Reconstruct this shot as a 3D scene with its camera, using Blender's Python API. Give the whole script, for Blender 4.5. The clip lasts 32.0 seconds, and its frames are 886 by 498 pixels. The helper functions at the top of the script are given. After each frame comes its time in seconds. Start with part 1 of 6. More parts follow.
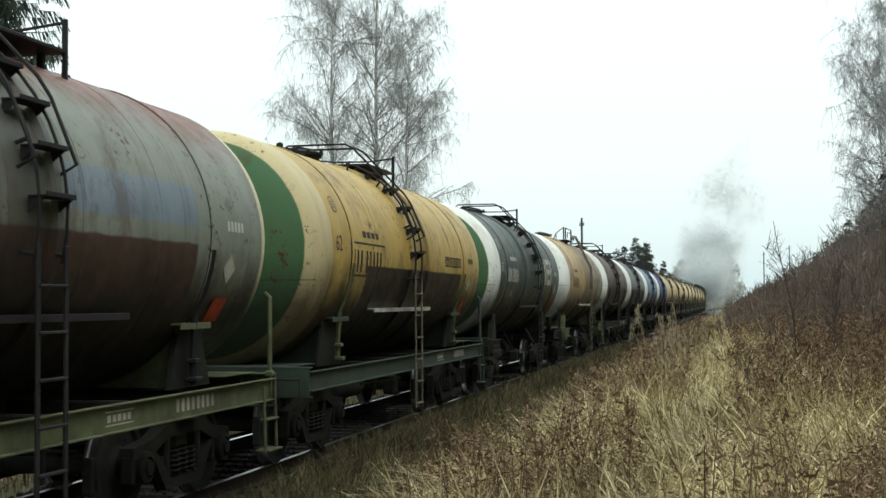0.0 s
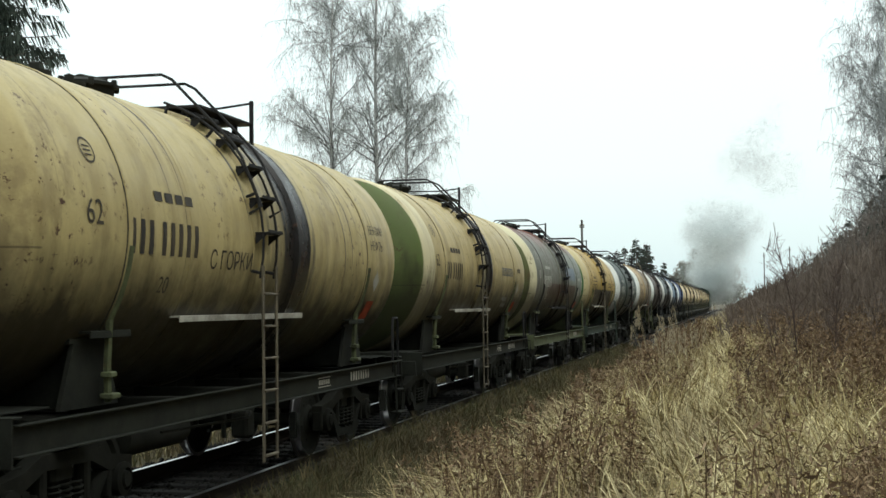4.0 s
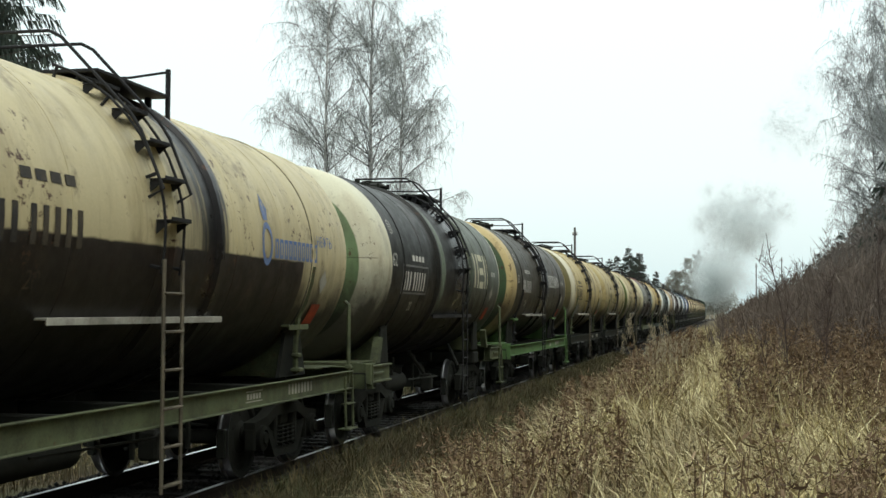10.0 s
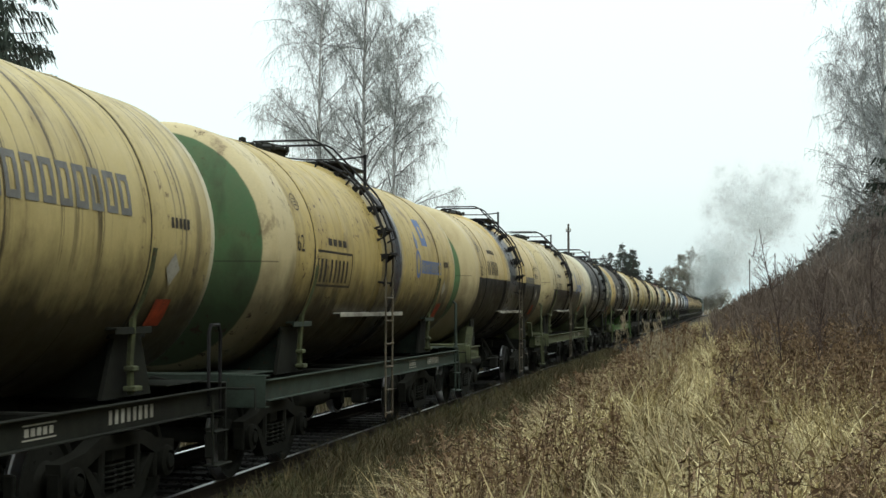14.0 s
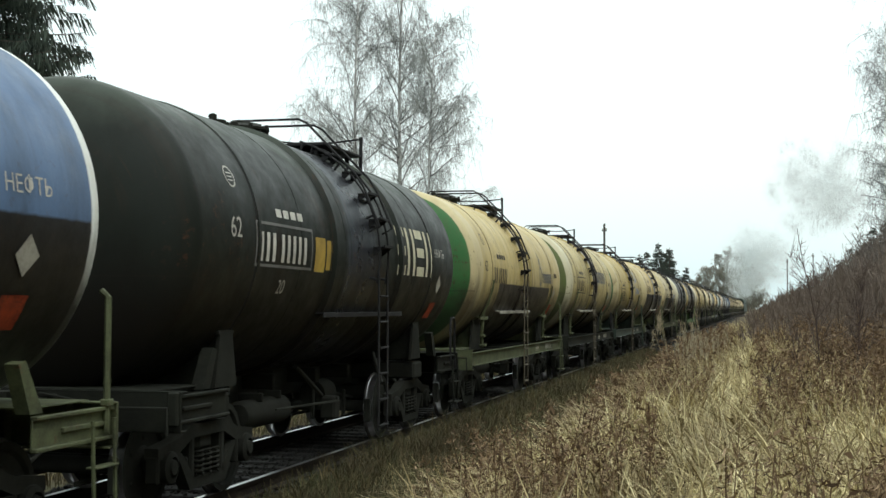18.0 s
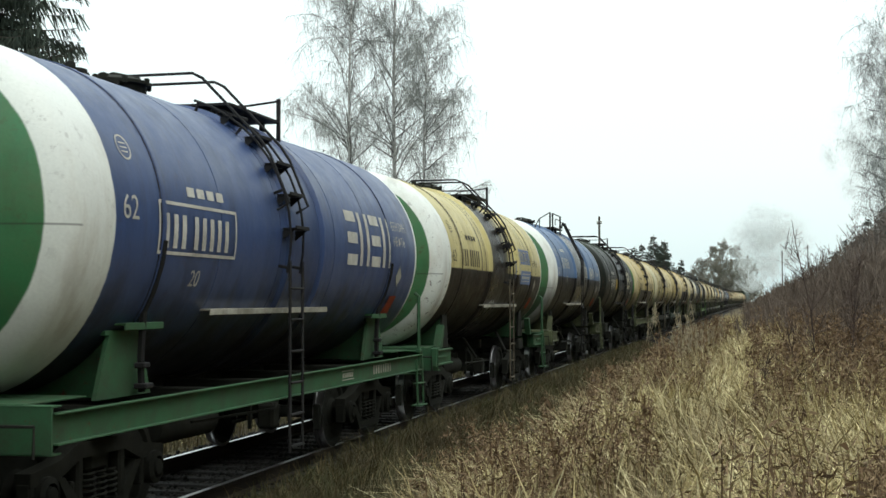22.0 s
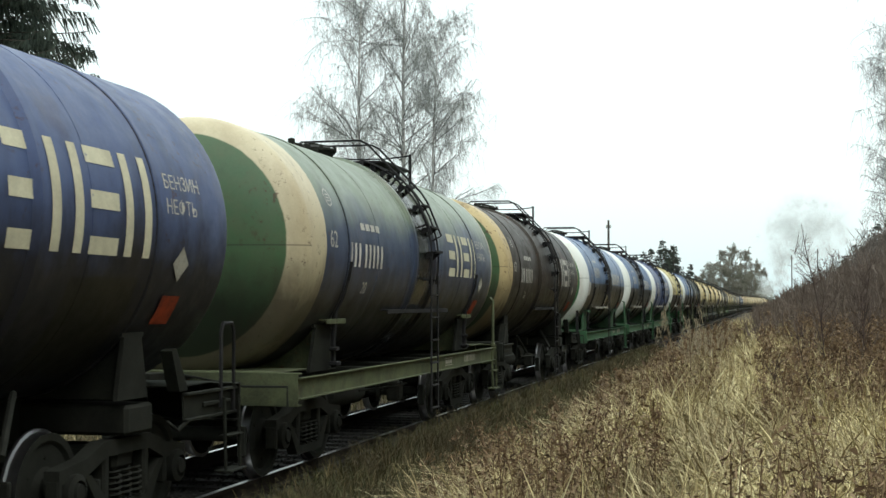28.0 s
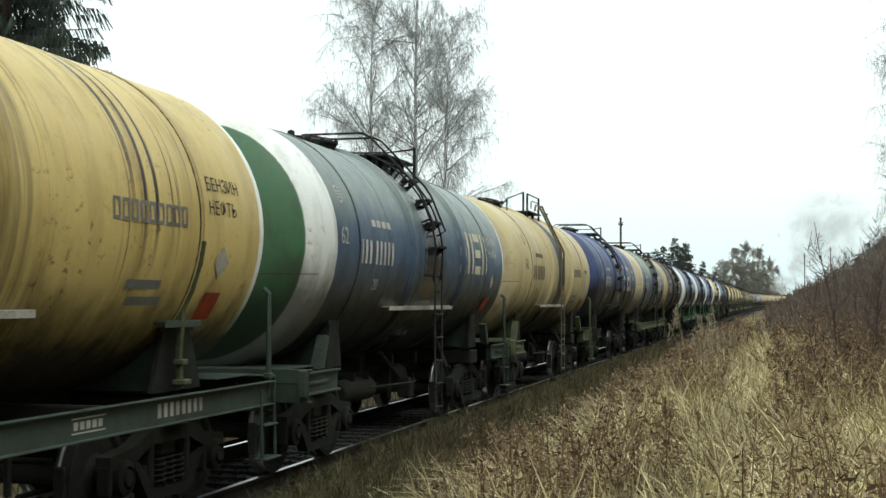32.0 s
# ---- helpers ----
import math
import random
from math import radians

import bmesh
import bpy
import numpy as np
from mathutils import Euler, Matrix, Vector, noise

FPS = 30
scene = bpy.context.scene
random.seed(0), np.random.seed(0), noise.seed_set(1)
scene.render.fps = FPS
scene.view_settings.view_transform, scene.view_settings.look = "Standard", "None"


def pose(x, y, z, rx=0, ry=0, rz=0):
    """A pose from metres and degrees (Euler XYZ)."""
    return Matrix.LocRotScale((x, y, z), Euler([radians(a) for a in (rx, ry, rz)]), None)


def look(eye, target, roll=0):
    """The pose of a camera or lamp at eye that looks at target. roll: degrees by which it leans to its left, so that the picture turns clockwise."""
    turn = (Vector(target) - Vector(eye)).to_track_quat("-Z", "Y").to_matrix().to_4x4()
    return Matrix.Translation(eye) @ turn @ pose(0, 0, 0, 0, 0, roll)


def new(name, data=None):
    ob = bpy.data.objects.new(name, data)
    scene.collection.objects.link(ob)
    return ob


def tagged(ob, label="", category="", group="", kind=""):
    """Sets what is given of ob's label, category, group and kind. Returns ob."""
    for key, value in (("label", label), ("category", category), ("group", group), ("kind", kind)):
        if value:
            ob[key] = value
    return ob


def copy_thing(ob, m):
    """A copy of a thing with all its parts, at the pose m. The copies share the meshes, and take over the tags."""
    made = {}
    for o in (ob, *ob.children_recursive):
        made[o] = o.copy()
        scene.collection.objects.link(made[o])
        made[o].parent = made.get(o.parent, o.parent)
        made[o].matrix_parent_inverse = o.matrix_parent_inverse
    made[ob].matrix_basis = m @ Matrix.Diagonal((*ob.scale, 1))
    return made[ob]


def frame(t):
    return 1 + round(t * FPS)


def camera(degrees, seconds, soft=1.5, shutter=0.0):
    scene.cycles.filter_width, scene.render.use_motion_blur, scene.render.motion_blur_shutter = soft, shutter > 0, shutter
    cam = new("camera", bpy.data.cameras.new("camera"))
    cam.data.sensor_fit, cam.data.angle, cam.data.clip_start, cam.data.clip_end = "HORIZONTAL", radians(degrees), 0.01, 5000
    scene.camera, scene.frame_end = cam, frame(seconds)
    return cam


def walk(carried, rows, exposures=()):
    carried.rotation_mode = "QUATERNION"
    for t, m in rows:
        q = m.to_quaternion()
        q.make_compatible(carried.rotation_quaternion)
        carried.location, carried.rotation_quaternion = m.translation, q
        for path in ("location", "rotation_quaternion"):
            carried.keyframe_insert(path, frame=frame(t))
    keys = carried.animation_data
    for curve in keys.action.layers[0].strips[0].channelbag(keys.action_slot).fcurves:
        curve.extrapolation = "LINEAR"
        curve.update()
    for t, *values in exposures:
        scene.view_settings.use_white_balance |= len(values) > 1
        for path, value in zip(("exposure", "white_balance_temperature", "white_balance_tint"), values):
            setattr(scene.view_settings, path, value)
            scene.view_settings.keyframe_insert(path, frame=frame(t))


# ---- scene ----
import collections

# ---- camera: held by hand beside the track, panning a little ----
EYE = (6.45, 0.0, 1.975)
cam = camera(37.6, 32.0, soft=1.5, shutter=0.07)
# seconds, turn to the left of the track's direction, tilt up, lean (degrees)
CAM = [
    (0, 12.68, 2.38, -0.41),    (0.5, 12.68, 2.45, -0.42),    (1, 12.68, 2.45, -0.22),    (1.5, 12.66, 2.48, -0.21),
    (2, 12.68, 2.57, -0.17),    (2.5, 12.73, 2.64, -0.36),    (3, 12.76, 2.65, -0.44),    (3.5, 12.74, 2.59, -0.71),
    (5.5, 12.49, 2.39, -0.39),    (6, 12.49, 2.48, -0.47),    (6.5, 12.51, 2.51, -0.44),    (7, 12.53, 2.52, -0.32),
    (7.5, 12.52, 2.56, -0.48),    (8, 12.46, 2.68, -0.16),    (8.5, 12.42, 2.79, -0.10),    (9, 12.40, 2.86, -0.23),
    (9.5, 12.39, 2.84, -0.05),    (10, 12.34, 2.73, 0.25),    (10.5, 12.23, 2.62, 0.43),    (11, 12.05, 2.68, 0.36),
    (11.5, 11.91, 2.66, 0.65),    (12, 11.80, 2.65, 0.35),    (12.5, 11.70, 2.59, 0.27),    (13, 11.67, 2.54, 0.15),
    (13.5, 11.76, 2.50, 0.27),    (14, 12.07, 2.59, 0.07),    (14.5, 12.53, 2.68, -0.02),    (16.5, 13.85, 2.70, -0.23),
    (17, 13.87, 2.67, 0.00),    (17.5, 13.80, 2.62, 0.07),    (18, 13.63, 2.57, 0.16),    (18.5, 13.51, 2.59, 0.17),
    (19, 13.41, 2.58, 0.40),    (19.5, 13.27, 2.64, 0.54),    (20, 13.22, 2.74, 0.33),    (20.5, 13.24, 2.74, -0.08),
    (21, 13.33, 2.64, -0.20),    (21.5, 13.37, 2.47, -0.31),    (22, 13.43, 2.30, -0.19),    (22.5, 13.55, 2.27, -0.36),
    (23, 13.62, 2.22, -0.18),    (23.5, 13.63, 2.20, -0.36),    (24, 13.60, 2.18, -0.23),    (24.5, 13.70, 2.14, 0.02),
    (25, 13.83, 2.08, 0.41),    (25.5, 13.88, 2.17, 0.22),    (27.5, 13.88, 2.26, 0.04),    (28, 13.82, 2.45, -0.03),
    (28.5, 13.84, 2.52, -0.13),    (29, 13.87, 2.50, -0.23),    (29.5, 13.92, 2.41, -0.25),    (30, 14.02, 2.44, -0.34),
    (30.5, 14.09, 2.45, -0.25),    (31, 14.16, 2.39, 0.01),    (31.5, 14.24, 2.37, -0.07),    (32, 14.34, 2.31, 0.13),
]
walk(cam, [(t, pose(*EYE, 90 + tilt, -lean, turn)) for t, turn, tilt, lean in CAM],
     [(0, 0.0), (8, 0.0), (13, -0.06), (15, -0.03), (18, 0.09), (20, 0.03), (23, 0.04), (25, 0.14), (28, 0.14), (30, 0.14), (32, 0.12)])

# ---- light: a bright overcast sky, with a weak wide sun behind the cloud ----
SUN_EL, SUN_AZ = 58, 120
world = bpy.data.worlds.new("world")
scene.world = world
world.use_nodes = True
wn, wl = world.node_tree.nodes, world.node_tree.links
wn.clear()
sky = wn.new("ShaderNodeTexSky")
sky.sky_type, sky.sun_disc = "NISHITA", False
sky.sun_elevation, sky.sun_rotation = radians(SUN_EL), radians(SUN_AZ)
sky.air_density, sky.dust_density, sky.ozone_density = 1.0, 3.0, 1.0
deck = wn.new("ShaderNodeMixRGB")
deck.inputs[0].default_value = 0.75
# cloud deck, brighter towards the zenith as under any overcast sky
up = wn.new("ShaderNodeSeparateXYZ")
wl.new(wn.new("ShaderNodeTexCoord").outputs["Generated"], up.inputs[0])
lift = wn.new("ShaderNodeMapRange")
lift.inputs[1].default_value, lift.inputs[2].default_value = 0.0, 1.0
lift.inputs[3].default_value, lift.inputs[4].default_value = 1.0, 1.9
wl.new(up.outputs[2], lift.inputs[0])
cloud = wn.new("ShaderNodeVectorMath")
cloud.operation = "SCALE"
# thinner and bluer cloud low over the horizon
tone = wn.new("ShaderNodeMixRGB")
tone.inputs[1].default_value, tone.inputs[2].default_value = (7.4, 9.3, 9.5, 1), (8.85, 9.95, 9.6, 1)
low_sky = wn.new("ShaderNodeMapRange")
low_sky.inputs[1].default_value, low_sky.inputs[2].default_value = 0.0, 0.1
wl.new(up.outputs[2], low_sky.inputs[0])
wl.new(low_sky.outputs[0], tone.inputs[0])
wl.new(tone.outputs[0], cloud.inputs[0])
wl.new(lift.outputs[0], cloud.inputs[3])
wl.new(cloud.outputs[0], deck.inputs[2])
back = wn.new("ShaderNodeBackground")
back.inputs[1].default_value = 0.121
world_out = wn.new("ShaderNodeOutputWorld")
wl.new(sky.outputs[0], deck.inputs[1])
wl.new(deck.outputs[0], back.inputs[0])
wl.new(back.outputs[0], world_out.inputs[0])
sun = new("sun", bpy.data.lights.new("sun", "SUN"))
sun.data.energy, sun.data.angle, sun.data.color = 0.5, radians(25), (1.0, 0.98, 0.92)
a, e = radians(SUN_AZ), radians(SUN_EL)
sun.matrix_world = look((0, 0, 40), (-math.sin(a) * math.cos(e), -math.cos(a) * math.cos(e), 40 - math.sin(e)))

# ---- the train's way: straight at first, then a wide bend to the right ----
BEND_FROM, BEND_RADIUS, PITCH = 300.0, 1640.0, 12.02


def run(t):
    """Metres that the train has gone, for the tank wagon numbered 0 in the row."""
    u = (t - 16) / 16
    return 35.532 + u * (131.782 + u * (9.095 + u * (-0.115 + u * -0.934)))


def on_track(s):
    if s < BEND_FROM:
        return pose(0, s, 0)
    d = s - BEND_FROM
    return pose(d * d / (2 * BEND_RADIUS), s, 0, 0, 0, -math.degrees(d / BEND_RADIUS))


# ---- materials ----
def shader(name, rough=0.6, metal=0.0):
    m = bpy.data.materials.new(name)
    m.use_nodes = True
    b = m.node_tree.nodes["Principled BSDF"]
    b.inputs["Roughness"].default_value, b.inputs["Metallic"].default_value = rough, metal
    b.inputs["Specular IOR Level"].default_value = 0.3
    return m, m.node_tree.nodes, m.node_tree.links, b


class Net:
    """Short words for the nodes of one material."""

    def __init__(self, name, rough=0.6, metal=0.0):
        self.m, self.n, self.l, self.b = shader(name, rough, metal)
        self.co = self.n.new("ShaderNodeTexCoord").outputs["Object"]

    def put(self, socket, value):
        if isinstance(value, (int, float)):
            socket.default_value = value
        elif isinstance(value, tuple):
            socket.default_value = (*value, 1) if len(value) == 3 and socket.type == "RGBA" else value
        else:
            self.l.new(value, socket)

    def math(self, op, a, b=0.0, clamp=False):
        n = self.n.new("ShaderNodeMath")
        n.operation, n.use_clamp = op, clamp
        self.put(n.inputs[0], a), self.put(n.inputs[1], b)
        return n.outputs[0]

    def split(self, v):
        n = self.n.new("ShaderNodeSeparateXYZ")
        self.l.new(v, n.inputs[0])
        return n.outputs

    def scaled(self, v, s):
        n = self.n.new("ShaderNodeVectorMath")
        n.operation = "MULTIPLY"
        self.l.new(v, n.inputs[0])
        n.inputs[1].default_value = s
        return n.outputs[0]

    def noise(self, scale, detail=4, rough=0.6, v=None):
        n = self.n.new("ShaderNodeTexNoise")
        n.inputs["Scale"].default_value, n.inputs["Detail"].default_value, n.inputs["Roughness"].default_value = scale, detail, rough
        self.l.new(v or self.co, n.inputs["Vector"])
        return n.outputs["Fac"]

    def ramp(self, v, lo, hi, a=0.0, b=1.0):
        n = self.n.new("ShaderNodeMapRange")
        n.clamp = True
        self.put(n.inputs[0], v)
        for i, x in enumerate((lo, hi, a, b)):
            n.inputs[i + 1].default_value = x
        return n.outputs[0]

    def mix(self, f, a, b, blend="MIX"):
        n = self.n.new("ShaderNodeMixRGB")
        n.blend_type = blend
        self.put(n.inputs[0], f), self.put(n.inputs[1], a), self.put(n.inputs[2], b)
        return n.outputs[0]

    def random(self, island=False):
        if island:
            return self.n.new("ShaderNodeNewGeometry").outputs["Random Per Island"]
        return self.n.new("ShaderNodeObjectInfo").outputs["Random"]

    def color(self, c):
        self.put(self.b.inputs["Base Color"], c)

    def bump(self, h, strength=0.3, dist=0.01):
        n = self.n.new("ShaderNodeBump")
        n.inputs["Strength"].default_value, n.inputs["Distance"].default_value = strength, dist
        self.l.new(h, n.inputs["Height"])
        self.l.new(n.outputs[0], self.b.inputs["Normal"])


def grimy(name, base, dirt=(0.03, 0.026, 0.022), amount=0.5, rough=0.65, metal=0.0, scale=3.0, rust=0.0, bump=0.3, gloss=0.3):
    """Paint or metal with dirt at two scales, and rust if asked for."""
    k = Net(name, rough, metal)
    big, fine = k.noise(scale, 5, 0.65), k.noise(scale * 14, 3, 0.6)
    f = k.math("MULTIPLY", k.ramp(k.math("ADD", big, k.math("MULTIPLY", fine, 0.35)), 0.55, 0.85), amount)
    c = k.mix(f, base, dirt)
    if rust:
        r = k.ramp(k.noise(scale * 2.3, 6, 0.7), 0.62 - 0.12 * rust, 0.72)
        c = k.mix(r, c, k.mix(fine, (0.14, 0.05, 0.02), (0.06, 0.025, 0.015)))
    k.color(c)
    k.b.inputs["Specular IOR Level"].default_value = gloss
    k.bump(fine, bump, 0.004)
    return k.m


MAT = {}


def mat(name, *args, **kw):
    if name not in MAT:
        MAT[name] = grimy(name, *args, **kw)
    return MAT[name]


STEEL = mat("oiled_black_steel", (0.028, 0.029, 0.024), (0.013, 0.013, 0.011), amount=0.6, rough=0.8, gloss=0.1)
RAIL_TOP = mat("worn_rail", (0.55, 0.55, 0.56), (0.3, 0.28, 0.26), 0.3, 0.28, 1.0, 8, 0, 0.05)
RUSTY = mat("rusty_rail_side", (0.018, 0.013, 0.01), (0.009, 0.007, 0.006), amount=0.6, gloss=0.1)
LADDER = mat("dark_ladder_paint", (0.026, 0.025, 0.026), (0.012, 0.012, 0.012), amount=0.5, gloss=0.15)
BAR = mat("pale_walkway_edge", (0.42, 0.4, 0.34), (0.1, 0.09, 0.07), 0.7)
WHITE = mat("chalky_white_paint", (0.62, 0.6, 0.54), (0.2, 0.18, 0.15), 0.5)
BLACK = mat("black_lettering", (0.03, 0.027, 0.025), (0.12, 0.09, 0.05), 0.5)
KHAKI = mat("khaki_ladder_paint", (0.15, 0.125, 0.085), (0.04, 0.033, 0.026), 0.7)
PALE = mat("pale_cream_lettering", (0.66, 0.62, 0.45), (0.25, 0.22, 0.15), 0.4)
ORANGE = mat("orange_hazard_plate", (0.42, 0.06, 0.018), (0.05, 0.02, 0.015), 0.85)
BLUE = mat("faded_blue_lettering", (0.12, 0.2, 0.42), (0.25, 0.24, 0.2), 0.5)
YELLOW = mat("yellow_patch_paint", (0.5, 0.33, 0.06), (0.1, 0.08, 0.04), 0.5)
GREYP = mat("grey_patch_paint", (0.2, 0.2, 0.19), (0.08, 0.07, 0.06), 0.5)


def tank_paint(name, base, ring=None, head=None, low=None, low_z=2.6, low_from=-9.0, low_to=9.0, band=None, front=None, top=None,
               soot=0.5, drips=0.12, top_at=4.15, ring_to=-4.5, disc=1.36, seed=0.0, rust=0.25, lines=(), clean=0.8, shade_grime=0.5, gloss=0.24):
    """Old tank paint: base coat, pale ring and coloured disc on the rear head, dark lower half,
    oil band at the ladder, streaks from the filler, chips and rust."""
    k = Net(name, 0.5)
    v = k.n.new("ShaderNodeVectorMath")
    v.operation = "ADD"
    k.l.new(k.co, v.inputs[0])
    v.inputs[1].default_value = (seed * 3.7, seed * 11.3, seed * 5.1)
    v = v.outputs[0]
    x, y, z = k.split(k.co)
    big, mid, fine = k.noise(0.7, 5, 0.6, v), k.noise(3.5, 5, 0.65, v), k.noise(38, 3, 0.6, v)
    down = k.noise(2.2, 4, 0.6, k.scaled(v, (0.8, 1.3, 0.35)))
    wob = k.math("MULTIPLY", k.math("SUBTRACT", mid, 0.5), 0.05)
    yw, zw = k.math("ADD", y, wob), k.math("ADD", z, wob)
    c = base
    if front:
        c = k.mix(k.ramp(yw, 0.55, 0.6), c, front)
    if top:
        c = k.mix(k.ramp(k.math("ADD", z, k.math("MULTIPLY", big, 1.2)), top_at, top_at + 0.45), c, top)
    for lc, y0, y1, z0, z1 in lines:
        inside = k.math("MULTIPLY", k.math("MULTIPLY", k.ramp(yw, y0, y0 + 0.02), k.ramp(yw, y1, y1 - 0.02)),
                        k.math("MULTIPLY", k.ramp(zw, z0, z0 + 0.02), k.ramp(zw, z1, z1 - 0.02)))
        c = k.mix(inside, c, lc)
    if low:
        f = k.math("MULTIPLY", k.ramp(zw, low_z + 0.012, low_z - 0.012), k.math("MULTIPLY", k.ramp(yw, low_from, low_from + 0.03), k.ramp(yw, low_to, low_to - 0.03)))
        c = k.mix(f, c, low)
    # large faded and dusty areas, warm streaks
    c = k.mix(k.ramp(big, 0.42, 0.75, 0.0, 0.22), c, k.mix(1.0, c, (1.32, 1.3, 1.16), "MULTIPLY"))
    c = k.mix(k.math("MULTIPLY", k.ramp(down, 0.46, 0.74), 0.5), c, k.mix(1.0, c, (0.36, 0.3, 0.22), "MULTIPLY"))
    # thin rust runs below the weld seams
    seam = k.math("MULTIPLY", k.ramp(k.noise(1.3, 3, 0.7, k.scaled(v, (0.2, 22.0, 0.3))), 0.6, 0.66), k.ramp(k.noise(0.9, 2, 0.5, v), 0.53, 0.66))
    c = k.mix(k.math("MULTIPLY", seam, 0.35), c, (0.06, 0.034, 0.018))
    if band:
        bc, b0, b1 = band
        edge = k.math("MULTIPLY", k.math("SUBTRACT", k.noise(2.0, 4, 0.6, k.scaled(v, (0.3, 4.0, 0.3))), 0.5), 0.9)
        yb = k.math("ADD", y, edge)
        oily = k.math("MULTIPLY", k.ramp(yb, b0 - 0.05, b0 + 0.1), k.ramp(yb, b1 + 0.12, b1 - 0.05))
        c = k.mix(oily, c, bc)
    # oil spilled round the filler, running down the shell
    reach = k.math("MULTIPLY", k.math("ABSOLUTE", k.math("SUBTRACT", y, 0.25)), -1.0)
    spill = k.math("MULTIPLY", k.ramp(k.math("ADD", reach, k.math("MULTIPLY", k.noise(1.6, 4, 0.7, k.scaled(v, (0.2, 4.5, 0.25))), 2.6)), 0.55, 1.0), soot)
    c = k.mix(spill, c, (0.02, 0.018, 0.017))
    if drips:
        # runs from the top, in clusters of unlike length
        d = k.ramp(k.noise(1.0, 3, 0.75, k.scaled(v, (0.12, 10.0, 0.12))), 0.55, 0.59)
        d = k.math("MULTIPLY", d, k.ramp(k.noise(0.8, 2, 0.5, k.scaled(v, (0.1, 1.0, 0.1))), 0.46, 0.54))
        d = k.math("MULTIPLY", d, k.ramp(k.math("ADD", z, k.math("MULTIPLY", k.noise(1.0, 2, 0.5, k.scaled(v, (0.1, 6.0, 0.1))), 3.2)), 3.9, 4.5))
        c = k.mix(k.math("MULTIPLY", d, min(1.0, drips * 1.4)), c, (0.035, 0.023, 0.016))
    if ring:
        where = k.math("MAXIMUM", k.ramp(yw, ring_to + 0.01, ring_to - 0.01), k.ramp(yw, 4.94, 4.96))
        c = k.mix(where, c, k.mix(k.ramp(down, 0.5, 0.75, 0, 0.4), ring, (0.32, 0.2, 0.09)))
    if head:
        r = k.math("SQRT", k.math("ADD", k.math("POWER", x, 2.0), k.math("POWER", k.math("SUBTRACT", z, 2.66), 2.0)))
        f = k.math("MULTIPLY", k.ramp(k.math("ADD", r, k.math("MULTIPLY", wob, 0.5)), disc + 0.008, disc - 0.008), k.ramp(y, -4.95, -5.0))
        worn = k.mix(k.ramp(mid, 0.35, 0.7, 0.0, 0.55), head, k.mix(0.5, head, (0.16, 0.13, 0.075)))
        worn = k.mix(k.ramp(down, 0.55, 0.75, 0.0, 0.6), worn, (0.05, 0.04, 0.025))
        c = k.mix(f, c, worn)
    # weld across the rear head
    weld = k.math("MULTIPLY", k.ramp(k.math("ABSOLUTE", k.math("SUBTRACT", z, 2.5 + 0.25 * math.sin(seed * 5))), 0.012, 0.004), k.ramp(y, -5.0, -5.03))
    c = k.mix(k.math("MULTIPLY", weld, 0.55), c, (0.03, 0.025, 0.02))
    # patches where the paint has weathered to brown, then chips and rust
    worn_off = k.ramp(k.noise(1.3, 7, 0.72, k.scaled(v, (1.0, 1.0, 0.7))), 0.56, 0.64)
    c = k.mix(k.math("MULTIPLY", worn_off, rust * 0.75), c, k.mix(mid, (0.13, 0.06, 0.035), (0.05, 0.03, 0.022)))
    chip = k.math("MULTIPLY", k.ramp(k.noise(9, 6, 0.75, v), 0.585, 0.625), k.ramp(big, 0.48, 0.6))
    c = k.mix(k.math("MULTIPLY", chip, rust * 3, True), c, (0.085, 0.04, 0.022))
    c = k.mix(k.math("MULTIPLY", fine, 0.2), c, (0.02, 0.017, 0.014))
    # belly darkened downwards: road grime plus the underside's shade, painted in
    belly = k.ramp(k.math("ADD", z, k.math("MULTIPLY", k.math("ADD", down, k.math("MULTIPLY", mid, 0.5)), -0.7)), 1.56 + shade_grime, 0.92 + shade_grime)
    # clean: share of that darkening laid over the pale ring
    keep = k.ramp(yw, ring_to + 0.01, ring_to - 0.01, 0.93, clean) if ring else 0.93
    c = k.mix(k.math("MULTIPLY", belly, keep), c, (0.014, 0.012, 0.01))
    k.color(c)
    rough = k.ramp(mid, 0.3, 0.7, 0.36, 0.58) if gloss < 0.4 else k.ramp(mid, 0.3, 0.7, 0.3, 0.46)
    if band:
        # fresh oil stays glossy
        rough = k.math("SUBTRACT", rough, k.math("MULTIPLY", oily, 0.16))
    k.put(k.b.inputs["Roughness"], rough)
    k.b.inputs["Specular IOR Level"].default_value = gloss
    k.bump(k.math("ADD", k.math("MULTIPLY", big, 3.0), k.math("MULTIPLY", fine, 0.25)), 0.35, 0.012)
    return k.m


